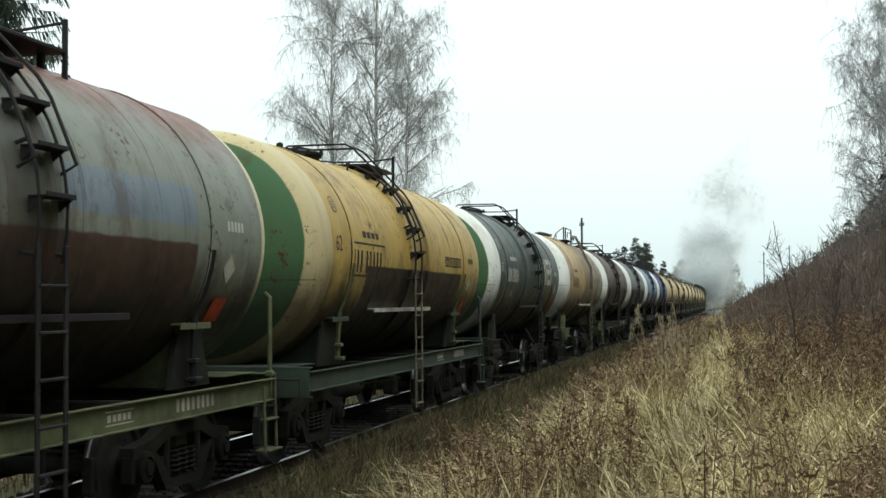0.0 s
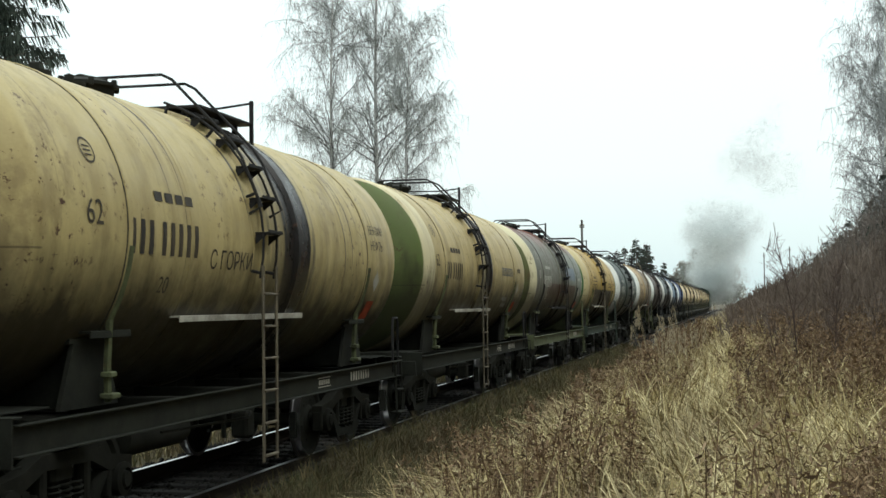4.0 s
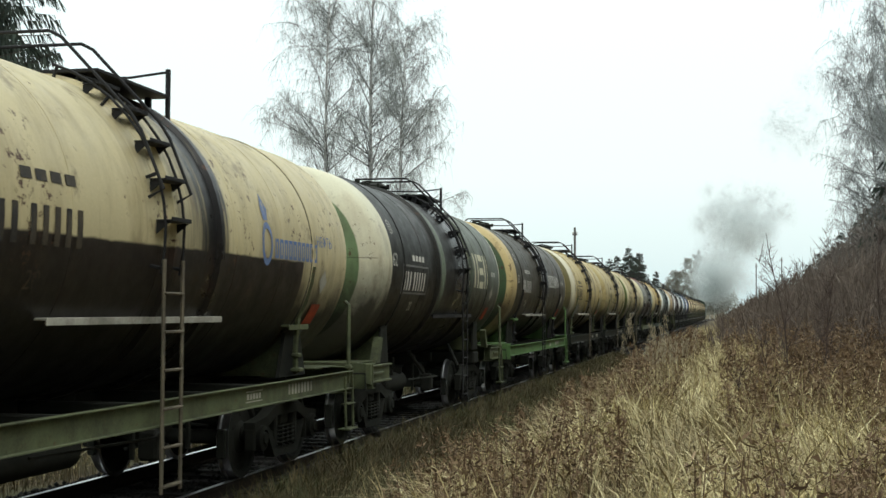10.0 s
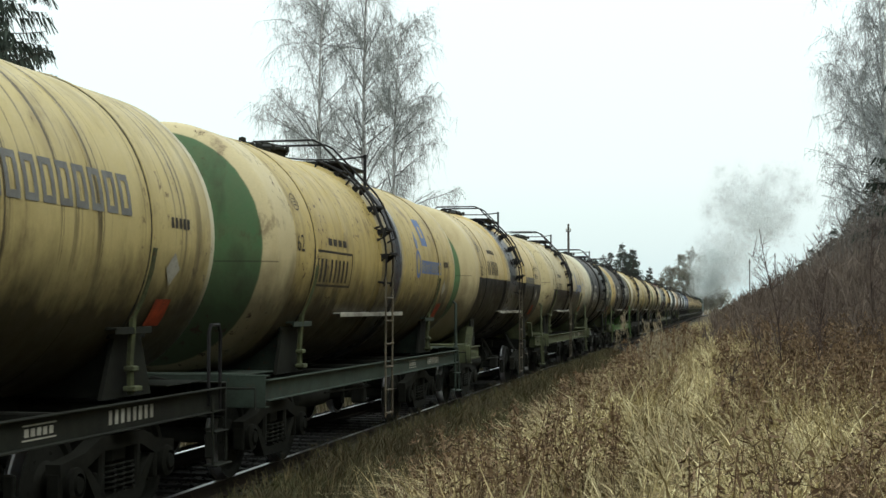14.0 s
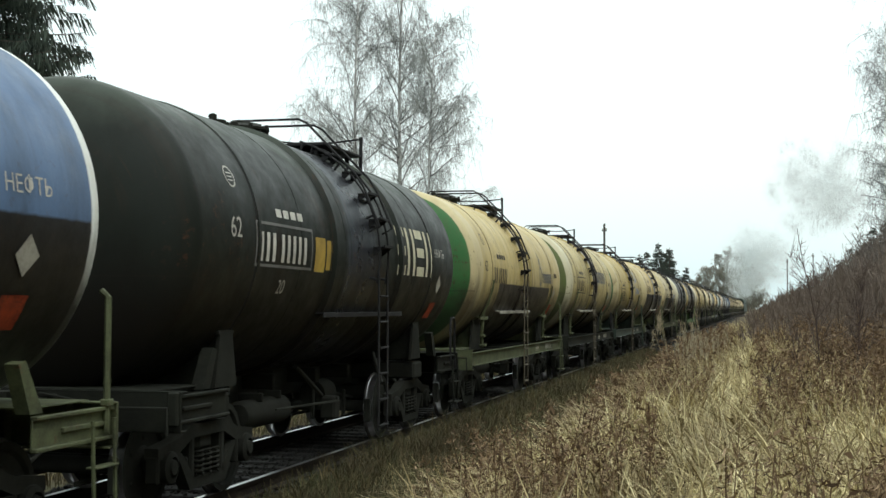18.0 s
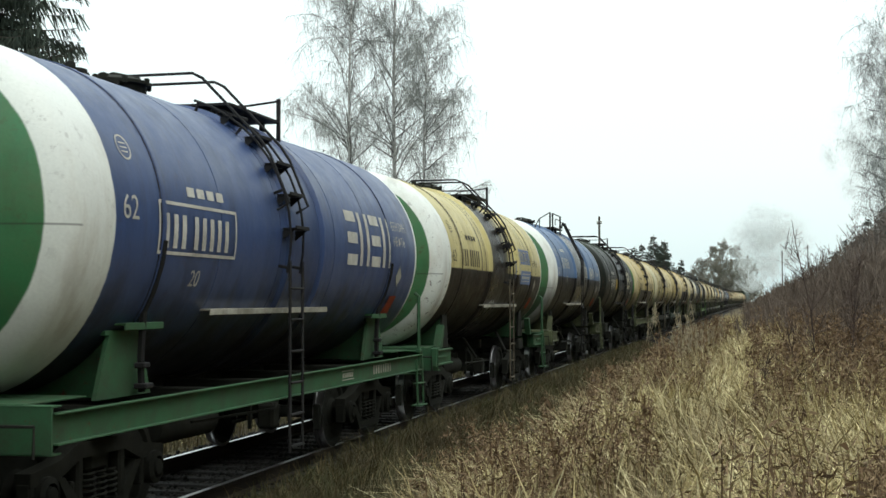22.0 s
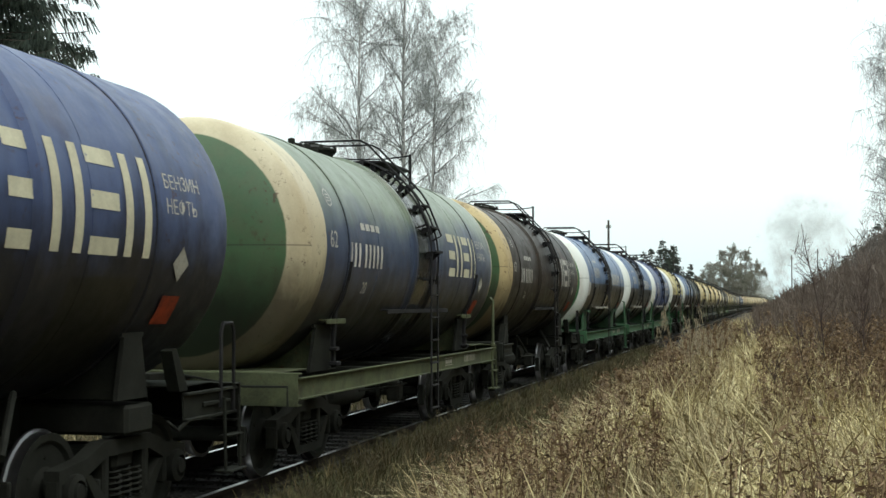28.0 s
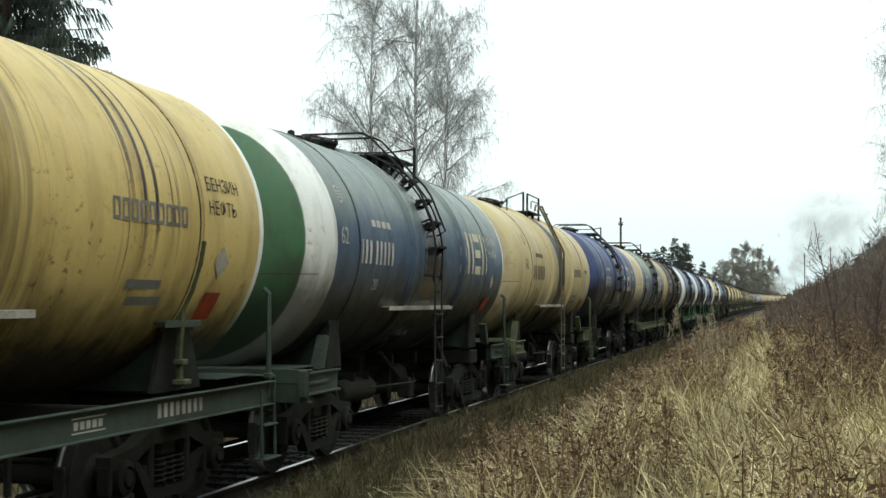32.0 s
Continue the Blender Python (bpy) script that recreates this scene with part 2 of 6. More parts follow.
# ---- building blocks ----
class Geo:
    """Vertices and faces of one mesh in the making."""

    def __init__(self):
        self.v, self.f = [], []

    def add(self, vs, fs):
        o = len(self.v)
        self.v += [tuple(p) for p in vs]
        self.f += [tuple(i + o for i in q) for q in fs]
        return self

    def box(self, x, y, z, sx, sy, sz, c=0.008, turn=None):
        """A box by centre and size, with chamfered edges."""
        h = (sx / 2, sy / 2, sz / 2)
        c = min(c, *(0.45 * q for q in h))
        vs, ids = [], {}
        for a in (-1, 1):
            for b in (-1, 1):
                for d in (-1, 1):
                    for ax in range(3):
                        s = (a, b, d)
                        p = [s[i] * (h[i] - (0 if i == ax else c)) for i in range(3)]
                        ids[(a, b, d, ax)] = len(vs)
                        vs.append(Vector(p))
        fs = []
        for ax in range(3):
            u, w = (ax + 1) % 3, (ax + 2) % 3
            for s in (-1, 1):
                q = []
                for a, b in ((-1, -1), (1, -1), (1, 1), (-1, 1)):
                    k = [0, 0, 0]
                    k[ax], k[u], k[w] = s, a, b
                    q.append(ids[(*k, ax)])
                fs.append(q if s > 0 else q[::-1])
        for ax in range(3):
            u, w = (ax + 1) % 3, (ax + 2) % 3
            for a in (-1, 1):
                for b in (-1, 1):
                    k0, k1 = [0, 0, 0], [0, 0, 0]
                    k0[ax], k1[ax] = -1, 1
                    k0[u] = k1[u] = a
                    k0[w] = k1[w] = b
                    q = [ids[(*k0, u)], ids[(*k1, u)], ids[(*k1, w)], ids[(*k0, w)]]
                    fs.append(q if a * b < 0 else q[::-1])
        for a in (-1, 1):
            for b in (-1, 1):
                for d in (-1, 1):
                    q = [ids[(a, b, d, i)] for i in range(3)]
                    fs.append(q if a * b * d > 0 else q[::-1])
        m = Matrix.Translation((x, y, z)) @ (turn or Matrix())
        return self.add([m @ p for p in vs], fs)

    def tube(self, pts, r, n=6, caps=True):
        pts = [Vector(p) for p in pts]
        rs = r if isinstance(r, (list, tuple)) else [r] * len(pts)
        vs, fs = [], []
        ref = None
        for i, p in enumerate(pts):
            d = (pts[min(i + 1, len(pts) - 1)] - pts[max(i - 1, 0)]).normalized()
            if ref is None:
                ref = Vector((0, 0, 1)) if abs(d.z) < 0.9 else Vector((1, 0, 0))
            s = d.cross(ref).normalized()
            ref = s.cross(d).normalized()
            for j in range(n):
                a = 2 * math.pi * (j + 0.5) / n
                vs.append(p + rs[i] * (math.cos(a) * s + math.sin(a) * ref))
        for i in range(len(pts) - 1):
            for j in range(n):
                k = (j + 1) % n
                fs.append((i * n + j, i * n + k, (i + 1) * n + k, (i + 1) * n + j))
        if caps:
            fs.append(tuple(range(n))[::-1])
            fs.append(tuple(range((len(pts) - 1) * n, len(pts) * n)))
        return self.add(vs, fs)

    def lathe(self, prof, at=(0, 0, 0), axis="y", n=24, a0=0.0, a1=360.0):
        """Turns (radius, along) pairs about an axis through at."""
        full = a1 - a0 > 359.9
        m = n if full else n + 1
        vs, fs = [], []
        for r, t in prof:
            for j in range(m):
                a = radians(a0 + (a1 - a0) * j / n)
                c, s = r * math.cos(a), r * math.sin(a)
                p = {"y": (c, t, s), "z": (c, s, t), "x": (t, c, s)}[axis]
                vs.append((p[0] + at[0], p[1] + at[1], p[2] + at[2]))
        for i in range(len(prof) - 1):
            for j in range(n if full else n):
                k = (j + 1) % m
                q = (i * m + j, i * m + k, (i + 1) * m + k, (i + 1) * m + j)
                fs.append(q if axis != "y" else q[::-1])
        return self.add(vs, fs)

    def slab(self, poly, axis, t0, t1):
        """A plate: a flat outline drawn in the two other axes, from t0 to t1."""
        n = len(poly)
        put = {"x": lambda a, b, t: (t, a, b), "y": lambda a, b, t: (a, t, b), "z": lambda a, b, t: (a, b, t)}[axis]
        vs = [put(a, b, t0) for a, b in poly] + [put(a, b, t1) for a, b in poly]
        fs = [tuple(range(n)), tuple(range(n, 2 * n))[::-1]] + [(i, i + n, (i + 1) % n + n, (i + 1) % n) for i in range(n)]
        return self.add(vs, fs)

    def mesh(self, name, smooth=True, fix=True):
        me = bpy.data.meshes.new(name)
        me.from_pydata(self.v, [], self.f)
        if fix:
            bm = bmesh.new()
            bm.from_mesh(me)
            bmesh.ops.recalc_face_normals(bm, faces=bm.faces)
            bm.to_mesh(me)
            bm.free()
        if smooth:
            me.shade_smooth()
            me.set_sharp_from_angle(angle=radians(35))
        return me


def part(name, me, material, parent, label="", at=None):
    """Links a mesh (or the Geo of one) as one object under a thing or part; its paint is its own."""
    if isinstance(me, Geo):
        me = me.mesh(name)
    if not me.materials:
        me.materials.append(material)
    ob = new(name, me)
    if me.materials[0] != material:
        ob.material_slots[0].link = "OBJECT"
        ob.material_slots[0].material = material
    ob.parent = parent
    if at:
        ob.location = at
    if label:
        ob["label"] = label
    return ob


def thing(name, label, category, group="", m=None):
    ob = tagged(new(name), label, category, group)
    if m is not None:
        ob.matrix_world = m
    return ob


def solid(name, me, material, label="", category="", group="", kind="", at=None):
    """A thing of one mesh."""
    if isinstance(me, Geo):
        me = me.mesh(name)
    me.materials.append(material)
    ob = new(name, me)
    if at:
        ob.location = at
    return tagged(ob, label, category, group, kind)


def quick_mesh(name, vs, fs, smooth=False):
    """A mesh from arrays: vertices (n, 3), faces (m, 3 or 4)."""
    vs, fs = np.asarray(vs, np.float32), np.asarray(fs, np.int32)
    me = bpy.data.meshes.new(name)
    me.vertices.add(len(vs))
    me.vertices.foreach_set("co", vs.ravel())
    me.loops.add(fs.size)
    me.loops.foreach_set("vertex_index", fs.ravel())
    me.polygons.add(len(fs))
    me.polygons.foreach_set("loop_start", np.arange(0, fs.size, fs.shape[1], dtype=np.int32))
    me.update(calc_edges=True)
    if smooth:
        me.shade_smooth()
    return me


# ---- ground ----
def ground_z(x, y):
    """Height of the ground: track bed at the rails, a shallow ditch, then a bank rising to the right."""
    x0 = np.where(y > BEND_FROM, (y - BEND_FROM) ** 2 / (2 * BEND_RADIUS), 0.0)
    d = x - x0
    z = np.interp(d, [-60, -12, -4.5, -3.2, -2.4, -1.7, 1.7, 2.4, 3.1, 3.8, 5.0, 7.5, 12, 22, 40, 120],
                  [0.3, 0.1, -0.45, -0.55, -0.5, -0.215, -0.215, -0.42, -0.5, -0.35, 0.1, 0.35, 0.8, 2.4, 5.0, 8.0])
    far = np.clip((y - 8) / 45, 0, 1) * np.clip((d - 3.2) / 3.0, 0, 1)
    return z + 0.45 * far


def build_ground():
    xs = np.unique(np.concatenate([np.arange(-14, 26, 0.4), np.arange(-60, 60, 3.0), np.linspace(-1500, 1500, 41)]))
    ys = np.unique(np.concatenate([np.arange(-12, 80, 0.8), np.arange(80, 300, 6.0), np.arange(300, 700, 12.0), np.linspace(-400, 2500, 30)]))
    gx, gy = np.meshgrid(xs, ys)
    near = np.abs(gx) < 130
    gz = ground_z(gx, gy) + np.where(np.abs(gx) > 2.3, 0.05 * np.sin(gx * 1.7 + 0.6 * gy) * np.cos(gy * 0.9 - gx * 0.5), 0)
    vs = np.stack([gx.ravel(), gy.ravel(), gz.ravel()], 1)
    nx, ny = len(xs), len(ys)
    i = (np.arange(ny - 1)[:, None] * nx + np.arange(nx - 1)).ravel()
    me = quick_mesh("ground", vs, np.stack([i, i + 1, i + nx + 1, i + nx], 1), True)
    k = Net("matted_dry_grass_soil", 0.95)
    big, mid, fine = k.noise(0.25, 4), k.noise(2.5, 5, 0.7), k.noise(30, 4, 0.7)
    c = k.mix(k.ramp(mid, 0.35, 0.7), (0.06, 0.042, 0.025), (0.2, 0.15, 0.08))
    c = k.mix(k.math("MULTIPLY", k.ramp(big, 0.5, 0.62), 0.6), c, (0.075, 0.085, 0.03))
    c = k.mix(k.math("MULTIPLY", fine, 0.5), c, (0.04, 0.03, 0.02))
    # oil and brake dust on the track bed, with under-train shade painted in
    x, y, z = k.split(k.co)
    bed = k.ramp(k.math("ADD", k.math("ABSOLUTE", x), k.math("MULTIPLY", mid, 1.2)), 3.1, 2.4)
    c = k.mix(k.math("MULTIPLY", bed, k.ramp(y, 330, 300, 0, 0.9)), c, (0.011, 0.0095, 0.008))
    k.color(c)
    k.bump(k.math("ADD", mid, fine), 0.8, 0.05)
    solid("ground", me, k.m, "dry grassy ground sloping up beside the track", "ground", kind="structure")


build_ground()


# ---- track ----
def ribbon(prof, s0, s1, step):
    """Sweeps a cross-section (x, z) along the track."""
    g, n, rows_ = Geo(), len(prof), []
    ss = np.arange(s0, s1 + 0.01, step)
    vs, fs = [], []
    for s in ss:
        m = on_track(float(s))
        vs += [m @ Vector((x, 0, z)) for x, z in prof]
    for i in range(len(ss) - 1):
        for j in range(n):
            q = (j + 1) % n
            fs.append((i * n + j, i * n + q, (i + 1) * n + q, (i + 1) * n + j))
    return g.add(vs, fs)


def build_track():
    track = tagged(new("railway_track"), "single railway track on wooden sleepers in dirty ballast", "railway track", kind="structure")
    foot = [(-0.066, -0.18), (0.066, -0.18), (0.066, -0.165), (0.012, -0.145), (0.009, -0.05), (0.034, -0.04), (0.037, -0.006), (0.03, -0.0005), (-0.03, -0.0005), (-0.037, -0.006), (-0.034, -0.04), (-0.009, -0.05), (-0.012, -0.145), (-0.066, -0.165)]
    for side in (-0.7975, 0.7975):
        g = ribbon([(x + side, z) for x, z in foot], -12, 620, 6.0)
        rail = part("rail", g, RUSTY, track)
        part("rail_head", ribbon([(x + side, z) for x, z in ((-0.031, 0.0), (0.031, 0.0), (0.036, -0.012), (-0.036, -0.012))], -12, 620, 6.0), RAIL_TOP, rail, "polished running surface")
    sl = Geo().box(0, 0, -0.265, 2.7, 0.24, 0.15, 0.02).mesh("sleeper")
    k = Net("tarred_sleeper_wood", 0.85)
    gr = k.noise(6, 5, 0.7, k.scaled(k.co, (0.4, 6, 6)))
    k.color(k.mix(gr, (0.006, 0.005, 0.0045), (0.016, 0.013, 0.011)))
    k.bump(gr, 0.5, 0.01)
    random.seed(3)
    for i in range(150):
        s = -2 + i * 0.55
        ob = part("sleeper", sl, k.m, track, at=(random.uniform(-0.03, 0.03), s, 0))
        ob.rotation_euler = (0, 0, random.uniform(-0.02, 0.02))
    far = Geo()
    for i in range(700):
        s = -2 + (150 + i) * 0.55
        p = on_track(s) @ Vector((0, 0, -0.255))
        far.add([(p.x + a * 1.35, p.y + b * 0.12, p.z + c * 0.075) for a in (-1, 1) for b in (-1, 1) for c in (-1, 1)],
                [(0, 1, 3, 2), (4, 6, 7, 5), (0, 4, 5, 1), (2, 3, 7, 6), (1, 5, 7, 3)])
    tagged(part("far_sleepers", far.mesh("far_sleepers", False, False), k.m, track), kind="stuff")
    rng = np.random.default_rng(5)
    n = 26000
    sx = rng.uniform(-2.1, 2.1, n)
    sy = -3 + 63 * rng.random(n) ** 1.3
    r = rng.uniform(0.018, 0.04, n)
    zb = ground_z(sx, sy) + rng.uniform(-0.01, 0.025, n)
    octa = np.array([(1, 0, 0), (-1, 0, 0), (0, 1, 0), (0, -1, 0), (0, 0, 1), (0, 0, -1)], float)
    tri = np.array([(0, 2, 4), (2, 1, 4), (1, 3, 4), (3, 0, 4), (2, 0, 5), (1, 2, 5), (3, 1, 5), (0, 3, 5)])
    vs = octa[None] * r[:, None, None] * rng.uniform(0.6, 1.3, (n, 6, 1)) + np.stack([sx, sy, zb], 1)[:, None]
    a = rng.uniform(0, 6.28, n)
    fs = (tri[None] + 6 * np.arange(n)[:, None, None]).reshape(-1, 3)
    k = Net("oily_ballast_stone", 0.9)
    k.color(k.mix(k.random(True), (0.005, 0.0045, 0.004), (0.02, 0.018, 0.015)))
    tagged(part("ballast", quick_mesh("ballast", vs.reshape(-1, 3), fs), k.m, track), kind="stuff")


build_track()


# ---- tank wagons ----
R, ZA = 1.5, 2.66
REAR, FRONT = -5.02, 5.02


def on_shell(y, v, off=0.004):
    """A point on the tank's near side: y along it, v metres up the curve from its axis."""
    a = v / R
    return ((R + off) * math.cos(a), y, ZA + (R + off) * math.sin(a))


def shell_patch(g, y0, y1, v0, v1, off=0.004):
    n = max(1, int((v1 - v0) / 0.08))
    vs = [on_shell(y, v0 + (v1 - v0) * i / n, off) for i in range(n + 1) for y in (y0, y1)]
    return g.add(vs, [(2 * i, 2 * i + 1, 2 * i + 3, 2 * i + 2) for i in range(n)])


def word(text, size, y, v, center=False):
    """Letters painted on the shell, from y on, their foot at v."""
    cu = bpy.data.curves.new("word", "FONT")
    cu.body, cu.size = text, size
    tmp = bpy.data.objects.new("word", cu)
    scene.collection.objects.link(tmp)
    me = bpy.data.meshes.new_from_object(tmp.evaluated_get(bpy.context.evaluated_depsgraph_get()))
    bpy.data.objects.remove(tmp)
    bpy.data.curves.remove(cu)
    for p in me.vertices:
        p.co = on_shell(y + p.co.x, v + p.co.y, 0.006)
    return me


def split_pieces(me, material):
    """One mesh for each separate painted piece of a marking."""
    root = list(range(len(me.vertices)))

    def find(i):
        while root[i] != i:
            root[i] = root[root[i]]
            i = root[i]
        return i
    for q in me.polygons:
        a = find(q.vertices[0])
        for i in q.vertices[1:]:
            root[find(i)] = a
    groups = collections.defaultdict(list)
    for q in me.polygons:
        groups[find(q.vertices[0])].append(tuple(q.vertices))
    out = []
    for faces in groups.values():
        ids = sorted({i for f in faces for i in f})
        at = {v: i for i, v in enumerate(ids)}
        piece = bpy.data.meshes.new("marking")
        piece.from_pydata([tuple(me.vertices[i].co) for i in ids], [], [tuple(at[i] for i in f) for f in faces])
        out.append(piece)
    return out


PIECES = {}


def paint_on(key, make, material, w, turn=None):
    """Paints a marking on a wagon, each letter or bar a part of its own."""
    if key not in PIECES:
        PIECES[key] = split_pieces(shared(key, make), material)
    for piece in PIECES[key]:
        ob = part("marking", piece, material, w)
        if turn is not None:
            ob.matrix_basis = turn


MESH = {}


def shared(key, make):
    if key not in MESH:
        g = make()
        MESH[key] = g.mesh(key) if isinstance(g, Geo) else g
    return MESH[key]


def make_shell(rear=REAR, deep=0.4, square=0.82):
    prof = []
    for i in range(13):
        a = math.pi / 2 * (1 - i / 12)
        prof.append((max(0.002, R * math.cos(a) ** square), rear - deep * math.sin(a)))
    prof += [(R, rear + (FRONT - rear) * i / 8) for i in range(1, 8)]
    for i in range(13):
        a = math.pi / 2 * i / 12
        prof.append((max(0.002, R * math.cos(a) ** 0.82), FRONT + 0.4 * math.sin(a)))
    return Geo().lathe(prof, (0, 0, ZA), "y", 72)


def ring(y, w, h, n=60):
    return lambda: Geo().lathe([(R - 0.004, y - w / 2 - h), (R + h, y - w / 2), (R + h, y + w / 2), (R - 0.004, y + w / 2 + h)], (0, 0, ZA), "y", n)


def make_sill(side):
    g = Geo()
    x = side * 1.45
    g.box(x, 0, 1.05, 0.012, 10.75, 0.236, 0.003)
    g.box(x + side * 0.03, 0, 1.162, 0.07, 10.75, 0.014, 0.003)
    g.box(x + side * 0.03, 0, 0.938, 0.07, 10.75, 0.014, 0.003)
    for i in range(12):
        y = -4.9 + i * 0.89
        g.box(x - side * 0.05, y, 1.05, 0.1, 0.02, 0.2, 0.002)
    return g


def make_end_sill(side, end):
    """Short side beam of a wagon that has no through-going side sills."""
    g = Geo()
    x, y = side * 1.42, end * 4.85
    g.box(x, y, 1.06, 0.02, 1.15, 0.25, 0.004)
    g.box(x + side * 0.02, y, 1.175, 0.06, 1.15, 0.03, 0.006)
    g.box(x + side * 0.02, y, 0.945, 0.06, 1.15, 0.03, 0.006)
    g.box(x + side * 0.02, y + end * 0.12, 1.06, 0.03, 0.62, 0.04, 0.01)
    g.box(x + side * 0.01, y + end * 0.6, 1.07, 0.09, 0.06, 0.3, 0.012)
    return g


def make_end_beam(end):
    g = Geo()
    y = end * 5.42
    g.box(0, y, 1.04, 2.98, 0.02, 0.36, 0.004)
    g.box(0, y - end * 0.06, 1.215, 2.98, 0.14, 0.016, 0.004)
    g.box(0, y - end * 0.06, 0.865, 2.98, 0.14, 0.016, 0.004)
    for x in (-1.1, -0.55, 0.55, 1.1):
        g.box(x, y - end * 0.06, 1.04, 0.02, 0.1, 0.33, 0.003)
    return g


def make_deck(end):
    """Chequered end deck between the tank and the end beam."""
    return Geo().box(0, end * 4.95, 1.225, 2.5, 0.92, 0.014, 0.003)


def make_center_sill():
    return Geo().box(0, 0, 0.97, 0.36, 10.9, 0.38, 0.02).box(0, 0, 1.17, 0.56, 10.9, 0.03, 0.006)


def make_bearer(y, wide):
    return Geo().box(0, y, 0.99, 2.4, 0.5, 0.26, 0.03) if abs(y) > 3 else Geo().box(0, y, 1.05, wide, 0.12, 0.2, 0.015)


def make_saddle_plate(y, wide, s):
    return Geo().slab([(y - wide, 1.17), (y + wide, 1.17), (y + wide * 0.55, 1.7), (y + wide * 0.7, 1.7), (y + wide * 0.7, 1.74), (y - wide * 0.7, 1.74), (y - wide * 0.7, 1.7), (y - wide * 0.55, 1.7)], "x", s * 1.16, s * 1.2)


def make_saddle_web(y):
    poly = [(-1.18, 1.17), (1.18, 1.17)]
    for i in range(15):
        x = 1.18 - 2.36 * i / 14
        poly.append((x, ZA - math.sqrt(R * R - x * x) - 0.003))
    return Geo().slab(poly, "y", y - 0.012, y + 0.012)


def make_tensioner(y):
    """Flat bar that pulls the tank strap down to the saddle."""
    g = Geo()
    pts = [on_shell(y, v, 0.02) for v in (-0.15, -0.35, -0.6, -0.8)]
    g.tube([(x, yy, z) for x, yy, z in pts], 0.028, 6)
    x, _, z = pts[-1]
    g.tube([(x, y, z), (1.27, y + 0.03, 1.5), (1.27, y + 0.05, 1.2)], 0.035, 6)
    g.box(1.29, y + 0.02, 1.43, 0.1, 0.12, 0.05, 0.01)
    g.box(1.29, y + 0.05, 1.25, 0.12, 0.16, 0.05, 0.01)
    return g


def make_shelf(y, half=0.36, z=1.79):
    x = math.sqrt(R * R - (ZA - z) ** 2)
    g = Geo().box(x + 0.045, y, z, 0.12, 2 * half, 0.022, 0.004)
    g.box(x + 0.1, y, z - 0.02, 0.012, 2 * half, 0.06, 0.003)
    return g


LX = 1.6


def make_lower_ladder(top):
    """Two stringers from the step below the frame to the shell's widest part."""
    return [Geo().box(LX, s * 0.2, (0.36 + top) / 2, 0.02, 0.055, top - 0.36, 0.005) for s in (-1, 1)]


def make_rung(w=0.4):
    return Geo().box(0, 0, 0, 0.05, w, 0.026, 0.008)


def make_upper_ladder(s):
    pts = [on_shell(s * 0.2, v, 0.11) for v in np.linspace(-0.35, 1.9, 12)]
    g = Geo().tube(pts, 0.014, 6)
    for v in (-0.3, 0.5, 1.3, 1.85):
        g.tube([on_shell(s * 0.2, v, -0.01), on_shell(s * 0.2, v, 0.11)], 0.018, 5)
    return g


def make_step():
    g = Geo().box(0, 0, 0, 0.16, 0.42, 0.014, 0.004)
    g.box(0.075, 0, 0.012, 0.012, 0.42, 0.036, 0.003)
    for s in (-1, 1):
        g.slab([(-0.08, -0.01), (0.06, -0.01), (-0.08, -0.12)], "y", s * 0.19 - 0.006, s * 0.19 + 0.006)
    return g


def make_grab(s):
    """Tall bent hand-hold beside the upper ladder."""
    y = s * 0.3
    pts = [on_shell(y, 0.3, 0.02), on_shell(y, 0.34, 0.17), on_shell(y, 0.85, 0.17), (1.3, y, 3.72), (0.62, y, 4.42), (0.5, y, 4.48), (-0.45, y, 4.48), (-0.55, y, 4.4), (-0.55, y, 4.06)]
    return Geo().tube(pts, 0.016, 6)


def make_hatch():
    g = Geo().lathe([(0.34, 4.0), (0.34, 4.22), (0.39, 4.22), (0.39, 4.25), (0.25, 4.3), (0.002, 4.31)], (0, 0, 0), "z", 24)
    for i in range(8):
        a = i * math.pi / 4
        g.box(0.38 * math.cos(a), 0.38 * math.sin(a), 4.24, 0.05, 0.05, 0.09, 0.01)
    return g.tube([(-0.3, 0, 4.28), (0, 0, 4.35), (0.3, 0, 4.28)], 0.02, 6)


def make_valve():
    return Geo().lathe([(0.12, 4.0), (0.12, 4.17), (0.16, 4.17), (0.16, 4.21), (0.05, 4.22), (0.05, 4.28), (0.002, 4.3)], (0, 0, 0), "z", 14)


def make_platform(z):
    """Chequered plate beside the filler."""
    return Geo().box(0, 0.95, z, 1.5, 1.6, 0.035, 0.006)


def make_stub(z):
    zs = ZA + math.sqrt(R * R - 0.55 ** 2) - 0.02
    return Geo().box(0, 0, (zs + z) / 2, 0.06, 0.06, z - zs, 0.006)


def make_post(z, h):
    return Geo().box(0, 0, z + h / 2 - 0.12, 0.045, 0.045, h + 0.26, 0.006)


def make_low_rail(z, h):
    """Sagging rail between the forward posts."""
    return Geo().tube([(-0.74, 1.72, z + h), (-0.3, 1.74, z + h - 0.05), (0.3, 1.74, z + h - 0.06), (0.74, 1.72, z + h - 0.02)], 0.014, 6)


